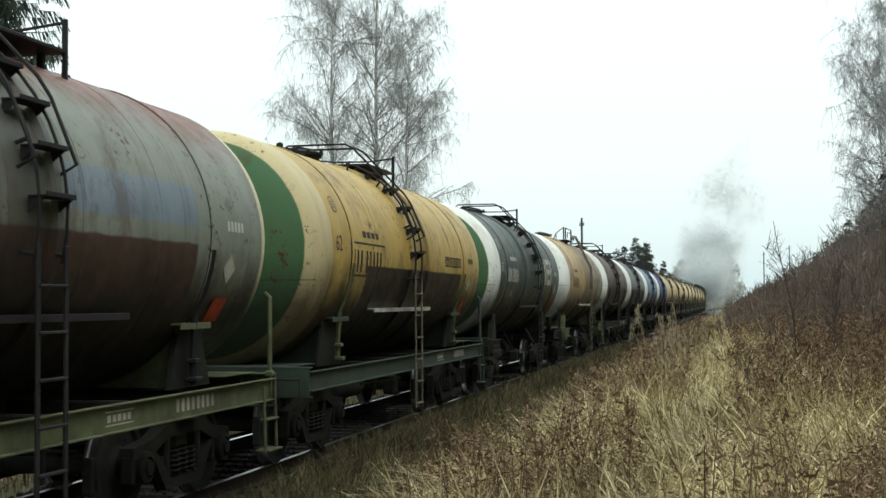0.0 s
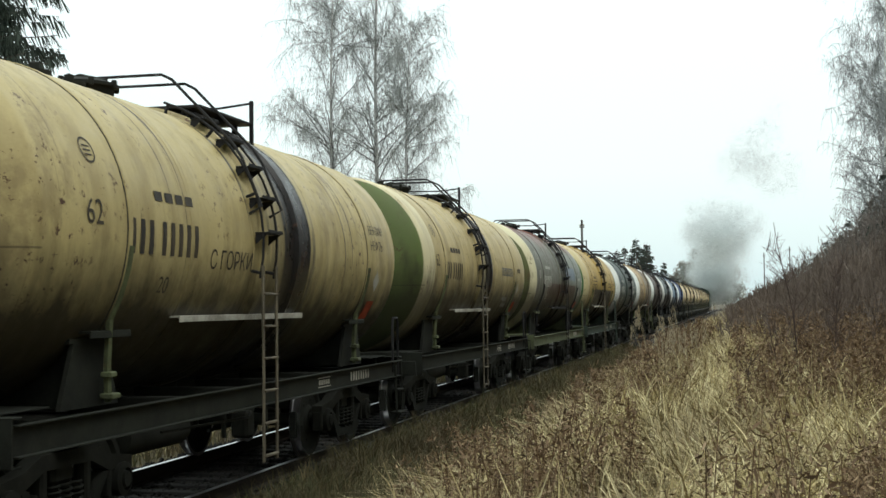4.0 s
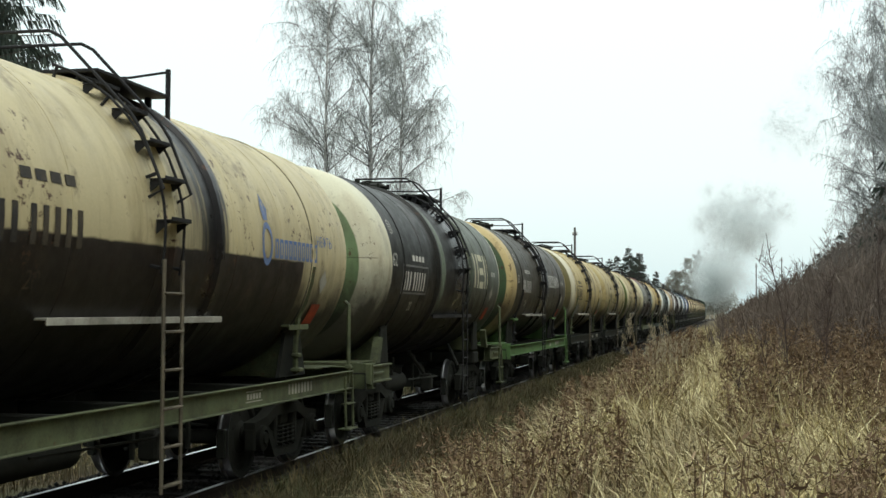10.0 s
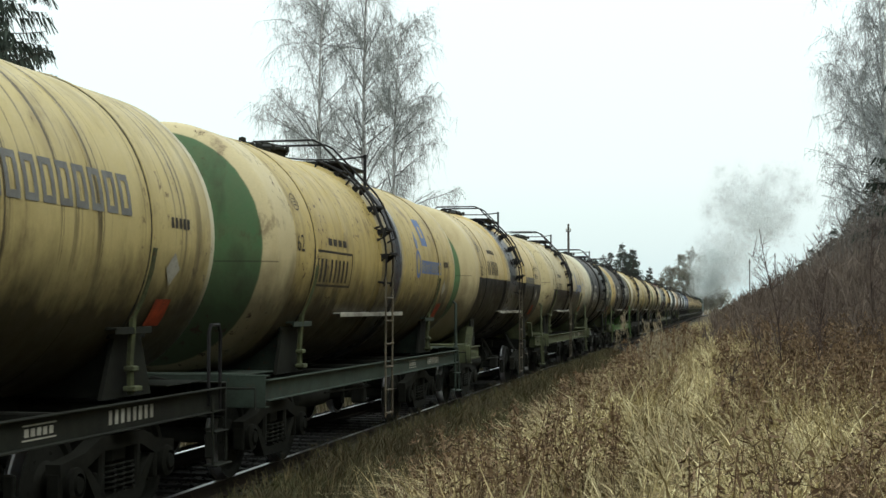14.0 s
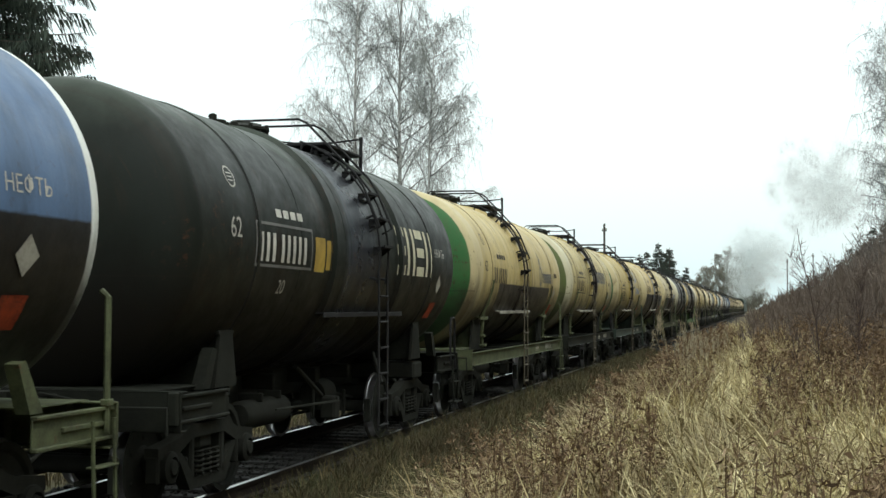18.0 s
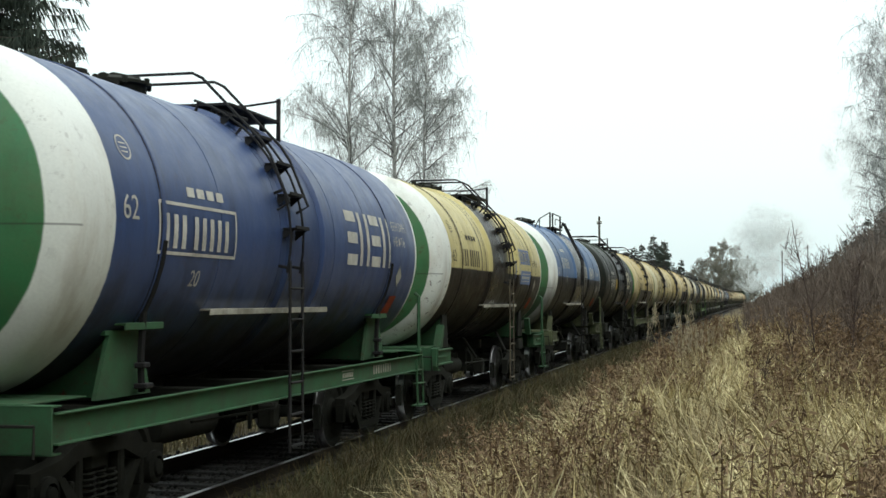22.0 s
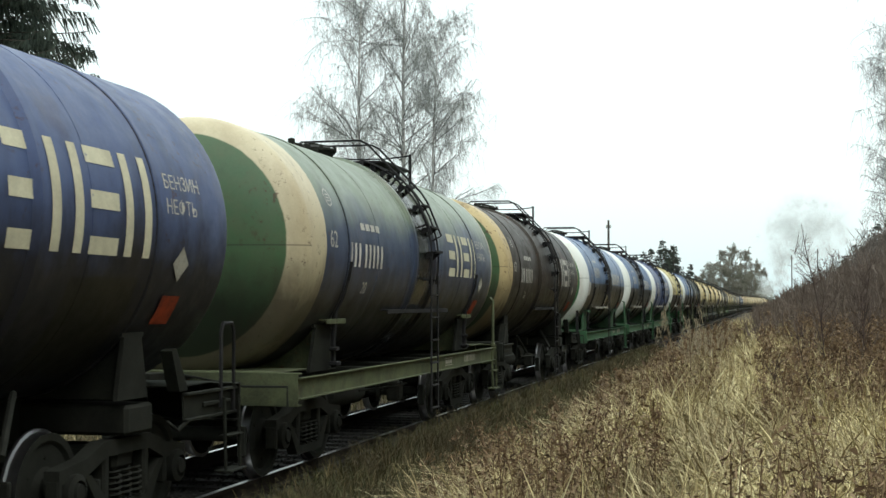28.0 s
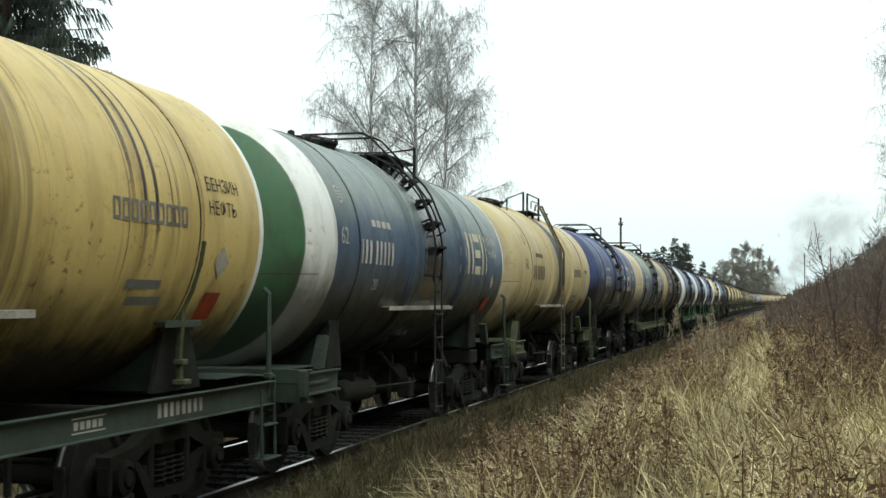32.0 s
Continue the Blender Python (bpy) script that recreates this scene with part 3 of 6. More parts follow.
def make_tall_rail(z, h):
    g = Geo().tube([(0.68, -0.26, z + h), (0.68, -2.2, z + 0.12), (0.68, -2.9, z - 0.12), (0.66, -2.95, z - 0.24)], 0.016, 6)
    g.tube([(0.68, -2.2, z - 0.2), (0.68, -2.2, z + 0.12)], 0.014, 6)
    g.tube([(0.68, 0.24, z + h), (0.68, 1.78, z + h)], 0.018, 6)
    return g.tube([(0.68, 0.75, z + 0.1), (0.68, 0.75, z + h * 0.62), (0.68, 0.85, z + h * 0.7), (0.68, 1.78, z + h * 0.7)], 0.013, 6)


def make_straight_ladder(s):
    return Geo().tube([(LX, s * 0.2, 2.42), (1.6, s * 0.2, 3.15), (1.14, s * 0.2, 4.08), (1.07, s * 0.2, 4.24), (1.0, s * 0.2, 4.25), (0.97, s * 0.2, 4.1)], 0.024, 6)


def make_wheelset():
    g = Geo()
    for s in (-1, 1):
        prof = [(0.1, 0.70), (0.13, 0.70), (0.16, 0.745), (0.36, 0.765), (0.40, 0.735), (0.455, 0.73), (0.503, 0.733), (0.503, 0.76), (0.478, 0.77), (0.472, 0.862), (0.41, 0.862), (0.38, 0.83), (0.2, 0.83), (0.15, 0.87), (0.1, 0.87)]
        g.lathe([(r, s * t) for r, t in prof], (0, 0, 0), "x", 24)
        for i in range(6):
            a = i * math.pi / 3
            g.box(s * 0.815, 0.27 * math.cos(a), 0.27 * math.sin(a), 0.05, 0.035, 0.035, 0.01)
    g.lathe([(0.085, -1.0), (0.085, 1.0)], (0, 0, 0), "x", 12)
    return g


def make_side_frame(s):
    g = Geo()
    a, b = s * 0.95, s * 1.09
    lo, hi = min(a, b), max(a, b)
    g.slab([(-1.14, 0.56), (-1.14, 0.67), (-0.72, 0.72), (-0.42, 0.83), (0.42, 0.83), (0.72, 0.72), (1.14, 0.67), (1.14, 0.56), (0.7, 0.58), (0.38, 0.7), (-0.38, 0.7), (-0.7, 0.58)], "x", lo, hi)
    g.slab([(-0.72, 0.58), (-0.62, 0.58), (-0.3, 0.3), (0.3, 0.3), (0.62, 0.58), (0.72, 0.58), (0.42, 0.2), (-0.42, 0.2)], "x", lo + 0.01, hi - 0.01)
    for e in (-1, 1):
        g.box(s * 1.02, e * 0.36, 0.5, 0.12, 0.1, 0.44, 0.02)
        g.box(s * 1.02, e * 0.74, 0.47, 0.13, 0.07, 0.26, 0.02)
        g.box(s * 1.02, e * 1.11, 0.47, 0.13, 0.07, 0.26, 0.02)
    return g


def make_axle_box():
    return Geo().lathe([(0.002, 0.0), (0.13, 0.0), (0.15, 0.02), (0.15, 0.2), (0.1, 0.22)], (0.93, 0, 0), "x", 18).lathe([(0.002, 0.24), (0.07, 0.24), (0.08, 0.2)], (0.92, 0, 0), "x", 12)


def make_spring():
    pts = [(0.055 * math.cos(a), 0.055 * math.sin(a), 0.32 + 0.24 * a / (10 * math.pi)) for a in np.linspace(0, 10 * math.pi, 51)]
    return Geo().tube(pts, 0.015, 5)


def make_bolster():
    g = Geo().box(0, 0, 0.66, 2.1, 0.34, 0.22, 0.04)
    g.lathe([(0.3, 0.76), (0.3, 0.86), (0.22, 0.88)], (0, 0, 0), "z", 16)
    for s in (-1, 1):
        for e in (-1, 1):
            g.box(s * 0.8, e * 1.44, 0.45, 0.1, 0.06, 0.34, 0.02)
            g.box(s * 0.55, e * 0.42, 0.47, 1.0, 0.06, 0.1, 0.02)
        g.tube([(s * 0.4, -1.4, 0.36), (s * 0.4, 1.4, 0.36)], 0.025, 6)
    return g


def make_coupler(end):
    g = Geo()
    e = end
    g.box(0, e * 5.56, 1.05, 0.24, 0.34, 0.24, 0.03)
    g.slab([(-0.2, e * 5.68), (0.16, e * 5.7), (0.2, e * 5.86), (0.06, e * 5.9), (0.02, e * 6.03), (-0.12, e * 6.05), (-0.24, e * 5.88)], "z", 0.87, 1.23)
    g.tube([(0.3, e * 5.46, 1.0), (0.36, e * 5.7, 0.75), (0.3, e * 5.92, 0.62), (0.2, e * 6.0, 0.72)], 0.025, 6)
    g.tube([(0.2, e * 5.6, 1.2), (0.9, e * 5.56, 1.08), (1.4, e * 5.52, 1.08), (1.42, e * 5.56, 0.85)], 0.014, 5)
    return g


def make_reservoir():
    return Geo().lathe([(0.002, -0.7), (0.13, -0.68), (0.17, -0.6), (0.17, 0.6), (0.13, 0.68), (0.002, 0.7)], (0.72, -1.6, 0.74), "y", 16).box(0.72, -1.9, 0.93, 0.3, 0.04, 0.1).box(0.72, -1.3, 0.93, 0.3, 0.04, 0.1)


def make_brake():
    g = Geo().lathe([(0.002, -0.3), (0.19, -0.3), (0.19, 0.2), (0.1, 0.28), (0.002, 0.3)], (0.45, 1.3, 0.78), "y", 16)
    g.tube([(0.45, 1.6, 0.78), (0.4, 3.0, 0.6)], 0.022, 6)
    g.tube([(0.3, -0.5, 0.7), (0.3, -3.0, 0.56)], 0.022, 6)
    g.box(0.6, 0.6, 0.72, 0.05, 0.05, 0.5, 0.01).box(0.55, 2.1, 0.6, 0.05, 0.06, 0.36, 0.01)
    g.box(0.95, 0.3, 0.66, 0.2, 0.24, 0.3, 0.03)
    g.tube([(1.3, -2.6, 0.85), (1.3, -0.4, 0.8), (1.05, 0.3, 0.8)], 0.015, 5)
    return g


def make_outlet():
    """Bottom discharge valve hanging under the tank."""
    return Geo().lathe([(0.3, 1.26), (0.24, 1.05), (0.12, 1.0), (0.11, 0.6), (0.14, 0.58), (0.14, 0.5), (0.002, 0.48)], (0, 0, 0), "z", 16)


def make_foot_step():
    """Hanging step at the frame's corner."""
    g = Geo()
    for s in (-1, 1):
        g.tube([(1.5, 5.18 + s * 0.17, 1.1), (1.52, 5.18 + s * 0.17, 0.4)], 0.018, 6)
    g.box(1.5, 5.18, 0.41, 0.16, 0.4, 0.02, 0.005)
    g.box(1.5, 5.18, 0.74, 0.1, 0.36, 0.016, 0.005)
    return g


def make_hand_post():
    return Geo().tube([(1.46, 5.3, 1.0), (1.46, 5.3, 2.05), (1.4, 5.3, 2.1)], 0.028, 7).box(1.46, 5.3, 1.22, 0.08, 0.09, 0.06, 0.01)


def make_grab_handle():
    """Bent handrail at the frame's corner."""
    pts = [(1.46, 5.02, 1.0), (1.46, 5.02, 1.72), (1.46, 5.07, 1.8), (1.46, 5.27, 1.8), (1.46, 5.32, 1.72), (1.46, 5.32, 0.95)]
    return Geo().tube(pts, 0.02, 6)


def make_strut(end):
    """Slanting stay from the short side beam up to the belly."""
    return Geo().slab([(end * 4.6, 1.19), (end * 4.42, 1.19), (end * 4.26, 1.56), (end * 4.36, 1.58)], "x", 1.2, 1.32)


def diamond():
    g = Geo()
    c = 0.155
    vs = [on_shell(0, -c, 0.012), on_shell(c, 0, 0.012), on_shell(0, c, 0.012), on_shell(-c, 0, 0.012), on_shell(0, 0, 0.012)]
    g.add(vs, [(0, 1, 4), (1, 2, 4), (2, 3, 4), (3, 0, 4)])
    return g


def round_mark():
    """Small ring-shaped stencil near the rear end."""
    g = Geo()
    n = 20
    for r0, r1 in ((0.1, 0.118),):
        vs = [on_shell(-4.15 + r * math.cos(6.2832 * i / n), 0.62 + r * math.sin(6.2832 * i / n), 0.005) for r in (r0, r1) for i in range(n)]
        g.add(vs, [(i, (i + 1) % n, n + (i + 1) % n, n + i) for i in range(n)])
    for v in (0.57, 0.61, 0.65):
        shell_patch(g, -4.21, -4.09, v, v + 0.014, 0.005)
    return g


def bars(n, y0, pitch, w, v, h, gap_at=()):
    """A row of plain upright bars, as long as the figures or letters that it stands for."""
    g, y = Geo(), y0
    for i in range(n):
        shell_patch(g, y, y + w, v, v + h, 0.005)
        y += pitch * (1.5 if i in gap_at else 1.0)
    return g


def frames(n, y0, pitch, w, v, h, s):
    """A row of hollow blocks for large painted capitals."""
    g = Geo()
    for i in range(n):
        y = y0 + i * pitch
        for a, b, c, d in ((y, y + s, v, v + h), (y + w - s, y + w, v, v + h), (y + s, y + w - s, v, v + s), (y + s, y + w - s, v + h - s, v + h)):
            shell_patch(g, a, b, c, d, 0.005)
    return g


FRAME = {
    "green": mat("green_frame_paint", (0.04, 0.12, 0.055), (0.05, 0.052, 0.035), 0.6, rust=0.1),
    "olive": mat("pale_olive_frame_paint", (0.11, 0.125, 0.062), (0.022, 0.02, 0.015), 0.7, rust=0.15),
    "grey": mat("grey_green_frame_paint", (0.045, 0.065, 0.05), (0.015, 0.015, 0.012), 0.6, rust=0.15),
    "bright": mat("bright_green_frame_paint", (0.1, 0.19, 0.06), (0.03, 0.03, 0.02), 0.55, rust=0.1),
    "dark": mat("dark_dirty_shaded_frame_paint", (0.024, 0.026, 0.02), (0.01, 0.0095, 0.009), 0.75, gloss=0.12),
}
wheelsets = []


def polished_wheelset():
    me = make_wheelset().mesh("wheelset")
    me.materials.append(STEEL)
    me.materials.append(RAIL_TOP)
    for q in me.polygons:
        c = q.center
        if math.hypot(c.y, c.z) > 0.462:
            q.material_index = 1
    return me



def tank_wagon(k, label, paint, frame_paint="dark", sills=True, number="w", marks=(), tall=False, near=True):
    """One four-axle tank wagon, k wagons ahead of the one numbered 0."""
    w = thing("tank_wagon", label, "tank wagon", "tank wagons of the train")
    fm = FRAME[frame_paint]
    # some tanks have deeper, rounder ends
    bulged = k in (8, 3, 1)
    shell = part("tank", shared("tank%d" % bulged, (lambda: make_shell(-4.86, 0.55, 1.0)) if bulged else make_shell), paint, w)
    ly = LADDER_AT.get(k, -0.55 if sills else 0.55)
    for y in (-2.35, -0.75, 1.1, 2.5):
        part("weld_seam", shared("weld_seam%g" % y, ring(y, 0.012, 0.004)), paint, shell)
    for y in (-3.62, 3.62):
        part("strap", shared("strap%g" % y, ring(y, 0.06, 0.014)), paint, shell)
        part("strap_edge", shared("strap_edge%g" % y, ring(y - 0.045, 0.012, 0.006)), LADDER, shell)
    if not sills:
        for y in (-1.2, 1.75):
            part("stiffening_ring", shared("stiffener%g" % y, ring(y, 0.1, 0.055)), paint, shell)
    else:
        for y in (-0.5, 0.62):
            part("stiffening_ring", shared("rib%g" % y, ring(y, 0.08, 0.045)), paint, shell)
    hatch = part("hatch", shared("hatch", make_hatch), STEEL, w, at=(0, ly - 1.15, 0))
    for y in (-0.55, -1.2):
        part("valve", shared("valve", make_valve), STEEL, w, at=(0.1, ly + y - 1.0, 0))
    z, h = (4.14, 0.42) if tall else (4.2, 0.28)
    pf = part("platform", shared("platform%d" % tall, lambda: make_platform(z)), LADDER, w, at=(0, ly + 0.15 * tall, 0))
    for x, y in ((0.68, -0.26), (0.68, 0.24), (0.68, 1.78)) if tall else ((-0.74, 0.18), (-0.74, 1.72), (0.74, 1.72), (-0.74, -2.3)):
        part("post", shared("post%d" % tall, lambda: make_post(z, h)), LADDER, pf, at=(x, y, -0.18 if y < -1 else 0))
    for x, y in ((-0.55, 0.25), (0.55, 0.25), (-0.55, 1.65), (0.55, 1.65)):
        part("stub", shared("stub%d" % tall, lambda: make_stub(z)), LADDER, pf, at=(x, y, 0))
    part("railing", shared("railing%d" % tall, lambda: make_tall_rail(z, h) if tall else make_low_rail(z, h)), LADDER, pf)
    if not tall:
        part("railing", shared("back_rail", lambda: Geo().tube([(-0.74, -2.3, 4.27), (-0.74, -1.2, 4.36), (-0.74, 0.18, 4.47)], 0.014, 6)), LADDER, pf)
    lm = KHAKI if number == "b" else LADDER
    lad = thing("ladder", "", "")
    for key in ("label", "category"):
        if key in lad:
            del lad[key]
    lad.parent, lad.location = w, (0, ly, 0)
    top = 2.42
    for g, nm in zip(make_lower_ladder(top), "ab"):
        part("stringer", shared("stringer" + nm, lambda: g), lm, lad)
    for i in range(6):
        part("rung", shared("rung", make_rung), lm, lad, at=(LX, 0, 0.42 + i * 0.34))
    for s in (-1, 1):
        if tall:
            part("rail_tube", shared("straight%d" % s, lambda: make_straight_ladder(s)), lm, lad)
        else:
            part("rail_tube", shared("upper%d" % s, lambda: make_upper_ladder(s)), LADDER, lad)
            part("grab_rail", shared("grab%d" % s, lambda: make_grab(s)), LADDER, lad)
    for i, v in enumerate((0.1, 0.45, 0.8, 1.15, 1.5)):
        if tall:
            f = (i + 0.5) / 5
            part("rung", shared("rung", make_rung), lm, lad, at=(1.6 - 0.46 * max(0.0, f - 0.25) / 0.75, 0, 2.7 + 1.5 * f))
        else:
            part("step", shared("step", make_step), LADDER, lad, at=on_shell(0, v, 0.1))
    part("walkway_bar", shared("long_shelf", lambda: make_shelf(0, 1.75, 1.9)), LADDER if number == "w" and frame_paint != "green" and k not in (-4, -13, 4) else BAR, w, "steel angle along the tank", at=(0, ly - 0.1, 0))
    spine = part("center_sill", shared("center_sill", make_center_sill), STEEL, w)
    for y in (-3.9, -2.2, -0.8, 0.8, 2.2, 3.9):
        part("cross_bearer", shared("bearer%g%d" % (y, sills), lambda: make_bearer(y, 2.7 if sills else 1.2)), STEEL, spine)
    for end in (-1, 1):
        part("end_beam", shared("end_beam%d" % end, lambda: make_end_beam(end)), fm, w)
        part("deck", shared("deck%d" % end, lambda: make_deck(end)), fm, w)
        part("coupler", shared("coupler%d" % end, lambda: make_coupler(end)), STEEL, w)
        wide = 0.5 if sills else 0.28
        web = part("saddle", shared("saddle%d%d" % (end, sills), lambda: make_saddle_web(end * 3.75 - 0.4 * wide)), fm, w)
        part("web", shared("web%d%d" % (end, sills), lambda: make_saddle_web(end * 3.75 + 0.4 * wide)), fm, web)
        # most side plates get darker paint, standing in for shade under the tank
        for side in (-1, 1):
            part("side_plate", shared("splate%d%d%d" % (end, sills, side), lambda: make_saddle_plate(end * 3.75, wide, side)), fm if frame_paint == "green" and sills else FRAME["dark"] if sills else STEEL, web)
        for side in (-1, 1):
            if not sills:
                part("end_sill", shared("end_sill%d%d" % (side, end), lambda: make_end_sill(side, end)), fm, w)
        if sills:
            part("tensioner", shared("tensioner%d" % end, lambda: make_tensioner(end * 3.62)), FRAME["olive"] if number == "b" else LADDER, w)
            part("shelf", shared("shelf%d" % end, lambda: make_shelf(end * 3.62)), fm, w)
        else:
            part("stay", shared("stay%d" % end, lambda: make_strut(end)), fm, w)
    if sills:
        for side in (-1, 1):
            part("side_sill", shared("sill%d" % side, lambda: make_sill(side)), fm, w)
        part("plate", shared("sill_plate", lambda: sum_boxes([(1.459, 1.75, 1.05 + d, 0.004, 0.5, 0.012) for d in (-0.055, 0.055)] + [(1.459, 1.56 + 0.09 * i, 1.05, 0.004, 0.06, 0.06) for i in range(5)])), BAR, w)
        sill_marks = lambda: sum_boxes([(1.459, 2.9 + i * 0.115, 1.055, 0.004, 0.06, 0.12) for i in range(8)])
        paint_on("sill_bars", sill_marks, BAR, w)
    else:
        part("belly_brace", shared("brace1", lambda: Geo().tube([(0.9, -0.9, 1.25), (1.0, -0.2, 0.85)], 0.03, 6)), STEEL, w)
        part("belly_brace", shared("brace2", lambda: Geo().tube([(0.9, 2.4, 1.3), (1.25, 1.7, 0.9)], 0.03, 6)), STEEL, w)
    part("outlet_valve", shared("outlet", make_outlet), STEEL, w)
    part("air_reservoir", shared("reservoir", make_reservoir), STEEL, w)
    part("brake_gear", shared("brake", make_brake), STEEL, w)
    part("foot_step", shared("foot_step", make_foot_step), fm, w)
    if frame_paint == "dark":
        part("hand_rail", shared("grab_handle", make_grab_handle), LADDER, w)
    else:
        part("hand_post", shared("hand_post", make_hand_post), fm, w)
    for y in (-3.9, 3.9):
        bogie = part("bogie", shared("bolster", make_bolster), STEEL, w, at=(0, y, 0))
        for s in (-1, 1):
            part("side_frame", shared("side_frame%d" % s, lambda: make_side_frame(s)), STEEL, bogie)
            if near:
                for sy in (-0.18, 0.0, 0.18):
                    part("spring", shared("spring", make_spring), STEEL, bogie, at=(s * 1.05, sy, 0))
            ws = part("wheelset", shared("wheelset", polished_wheelset), STEEL, bogie, at=(0, s * 0.925, 0.478))
            wheelsets.append((ws, s))
            if near:
                part("axle_box", shared("axle_box", make_axle_box), STEEL, bogie, at=(0, s * 0.925, 0.478))
    ink = WHITE if number == "w" else BLACK
    if near:
        turn = lifted(LIFT.get(k, -0.05))
        paint_on("fleet_bars", lambda: bars(8, -3.6, 0.175, 0.085, -0.16, 0.3, (2,)), ink, w, turn)
        paint_on("small_bars", lambda: bars(4, -3.1, 0.22, 0.16, 0.32, 0.09), ink, w, turn)
        paint_on("word62", lambda: word("62", 0.29, -4.38, 0.0), ink, w)
        paint_on("word20", lambda: word("20", 0.22, -2.95, -0.5), ink, w, turn)
        if not any(m[0] == "oil" for m in marks):
            paint_on("end_bars", lambda: bars(5, 4.0, 0.09, 0.06, 0.05, 0.1), ink, w)
        paint_on("emblem", round_mark, ink, w)
        part("hazard_plate", shared("plate", lambda: shell_patch(Geo(), 3.93, 4.27, -0.9, -0.62, 0.014)), ORANGE, w, "orange hazard plate")
        part("hazard_diamond", shared("diamond", diamond), BAR, w, "white hazard diamond", at=(0, 4.1, 0)).matrix_basis = Matrix.Translation((0, 4.1, ZA)) @ Matrix.Rotation(0.22, 4, "Y") @ Matrix.Translation((0, 0, -ZA))
        for kind, colour in marks:
            paint_on(kind, MARKS[kind], MAT[colour], w, turn if kind == "frame" else None)
    if k == -8:
        part("cover_plate", shell_patch(Geo(), -4.98, -4.56, -0.42, -0.02, 0.012), WHITE, w, "white riveted cover plate")
    w["row"] = k + SLACK.get(k, 0.0) / PITCH
    return w


# metres by which single wagons stand off the even spacing
LADDER_AT = {9: -0.38, 8: 0.4, 3: 0.69, 0: -0.36, -4: -0.35, -7: -0.75, -8: -0.75, 2: -0.7, -10: 0.25, -11: -0.6, -12: -0.3, -13: -0.2}
SLACK = {8: 0.03, 2: 0.15, 1: 0.1, -5: -0.25, -6: -0.1, -7: 0.15, -9: -0.35, 7: 0.15, -11: -0.45, -12: -0.5, -13: -0.2}
LIFT = {0: -0.2, 3: -0.2, -4: 0.35, -7: 0.3, -8: 0.3, -5: 0.1, 9: -0.1, 1: 0.2}


def lifted(v):
    """Turns a marking round the tank's axis, v metres up the shell."""
    return Matrix.Translation((0, 0, ZA)) @ Matrix.Rotation(-v / R, 4, "Y") @ Matrix.Translation((0, 0, -ZA))


def sum_boxes(boxes):
    g = Geo()
    for b in boxes:
        g.box(*b, c=0.001)
    return g


def logo_blocks():
    """Company name on the shell, drawn as plain blocks."""
    g = frames(7, 1.1, 0.19, 0.16, 0.0, 0.34, 0.046)
    n = 18
    for r0, r1 in ((0.02, 0.1), (0.13, 0.17)):
        vs = [on_shell(2.63 + r * math.cos(6.2832 * i / n), 0.17 + 1.15 * r * math.sin(6.2832 * i / n), 0.005) for r in (r0, r1) for i in range(n)]
        g.add(vs, [(i, (i + 1) % n, n + (i + 1) % n, n + i) for i in range(n)])
    for i in range(3):
        shell_patch(g, 2.86 + 0.17 * i, 2.91 + 0.17 * i, 0.02, 0.32, 0.005)
        shell_patch(g, 2.95 + 0.17 * i, 2.99 + 0.17 * i, 0.02, 0.32, 0.005)
    return g


def logo_round():
    g = frames(10, 2.25, 0.155, 0.12, -0.1, 0.22, 0.04)
    vs = [on_shell(2.0 + 0.17 * math.cos(a), 0.05 + 0.24 * math.sin(a), 0.006) for a in np.linspace(0, 6.28, 20)]
    vs += [on_shell(2.0 + 0.11 * math.cos(a), 0.05 + 0.17 * math.sin(a), 0.006) for a in np.linspace(0, 6.28, 20)]
    g.add(vs, [(i, i + 1, i + 21, i + 20) for i in range(19)])
    return g.add([on_shell(y, v, 0.006) for y, v in ((1.93, 0.31), (2.05, 0.31), (2.1, 0.44), (1.99, 0.62), (1.9, 0.44))], [(0, 1, 2, 3, 4)])


def logo_four(y0=1.62, pitch=0.53, w=0.42, v=-0.22, h=0.7):
    """A company mark of four large signs, drawn as plain bars, lying and upright in turn."""
    g, s = Geo(), 0.28 * w
    for i in range(4):
        y = y0 + i * pitch
        if i % 2:
            shell_patch(g, y, y + s, v, v + h, 0.005)
            shell_patch(g, y + w - s, y + w, v, v + h, 0.005)
        else:
            for j in range(3):
                z = v + j * (h - 0.14) / 2
                shell_patch(g, y, y + w, z, z + 0.14, 0.005)
    return g


def logo_panel():
    """A large round emblem beside a row of blue blocks, over a blue panel."""
    g = frames(6, 2.22, 0.215, 0.165, 0.12, 0.34, 0.045)
    n = 22
    vs = [on_shell(1.85 + r * math.cos(6.2832 * i / n), 0.0 + 1.15 * r * math.sin(6.2832 * i / n), 0.005) for r in (0.19, 0.28) for i in range(n)]
    g.add(vs, [(i, (i + 1) % n, n + (i + 1) % n, n + i) for i in range(n)])
    shell_patch(g, 1.8, 1.94, 0.36, 0.68, 0.005)
    return shell_patch(g, 2.25, 3.5, -0.32, -0.02, 0.005)


def faint_rows():
    g = frames(9, 2.0, 0.15, 0.115, -0.05, 0.18, 0.03)
    for y, v in ((2.4, -0.6), (2.5, -0.75)):
        shell_patch(g, y, y + 0.6, v, v + 0.08, 0.005)
    return g


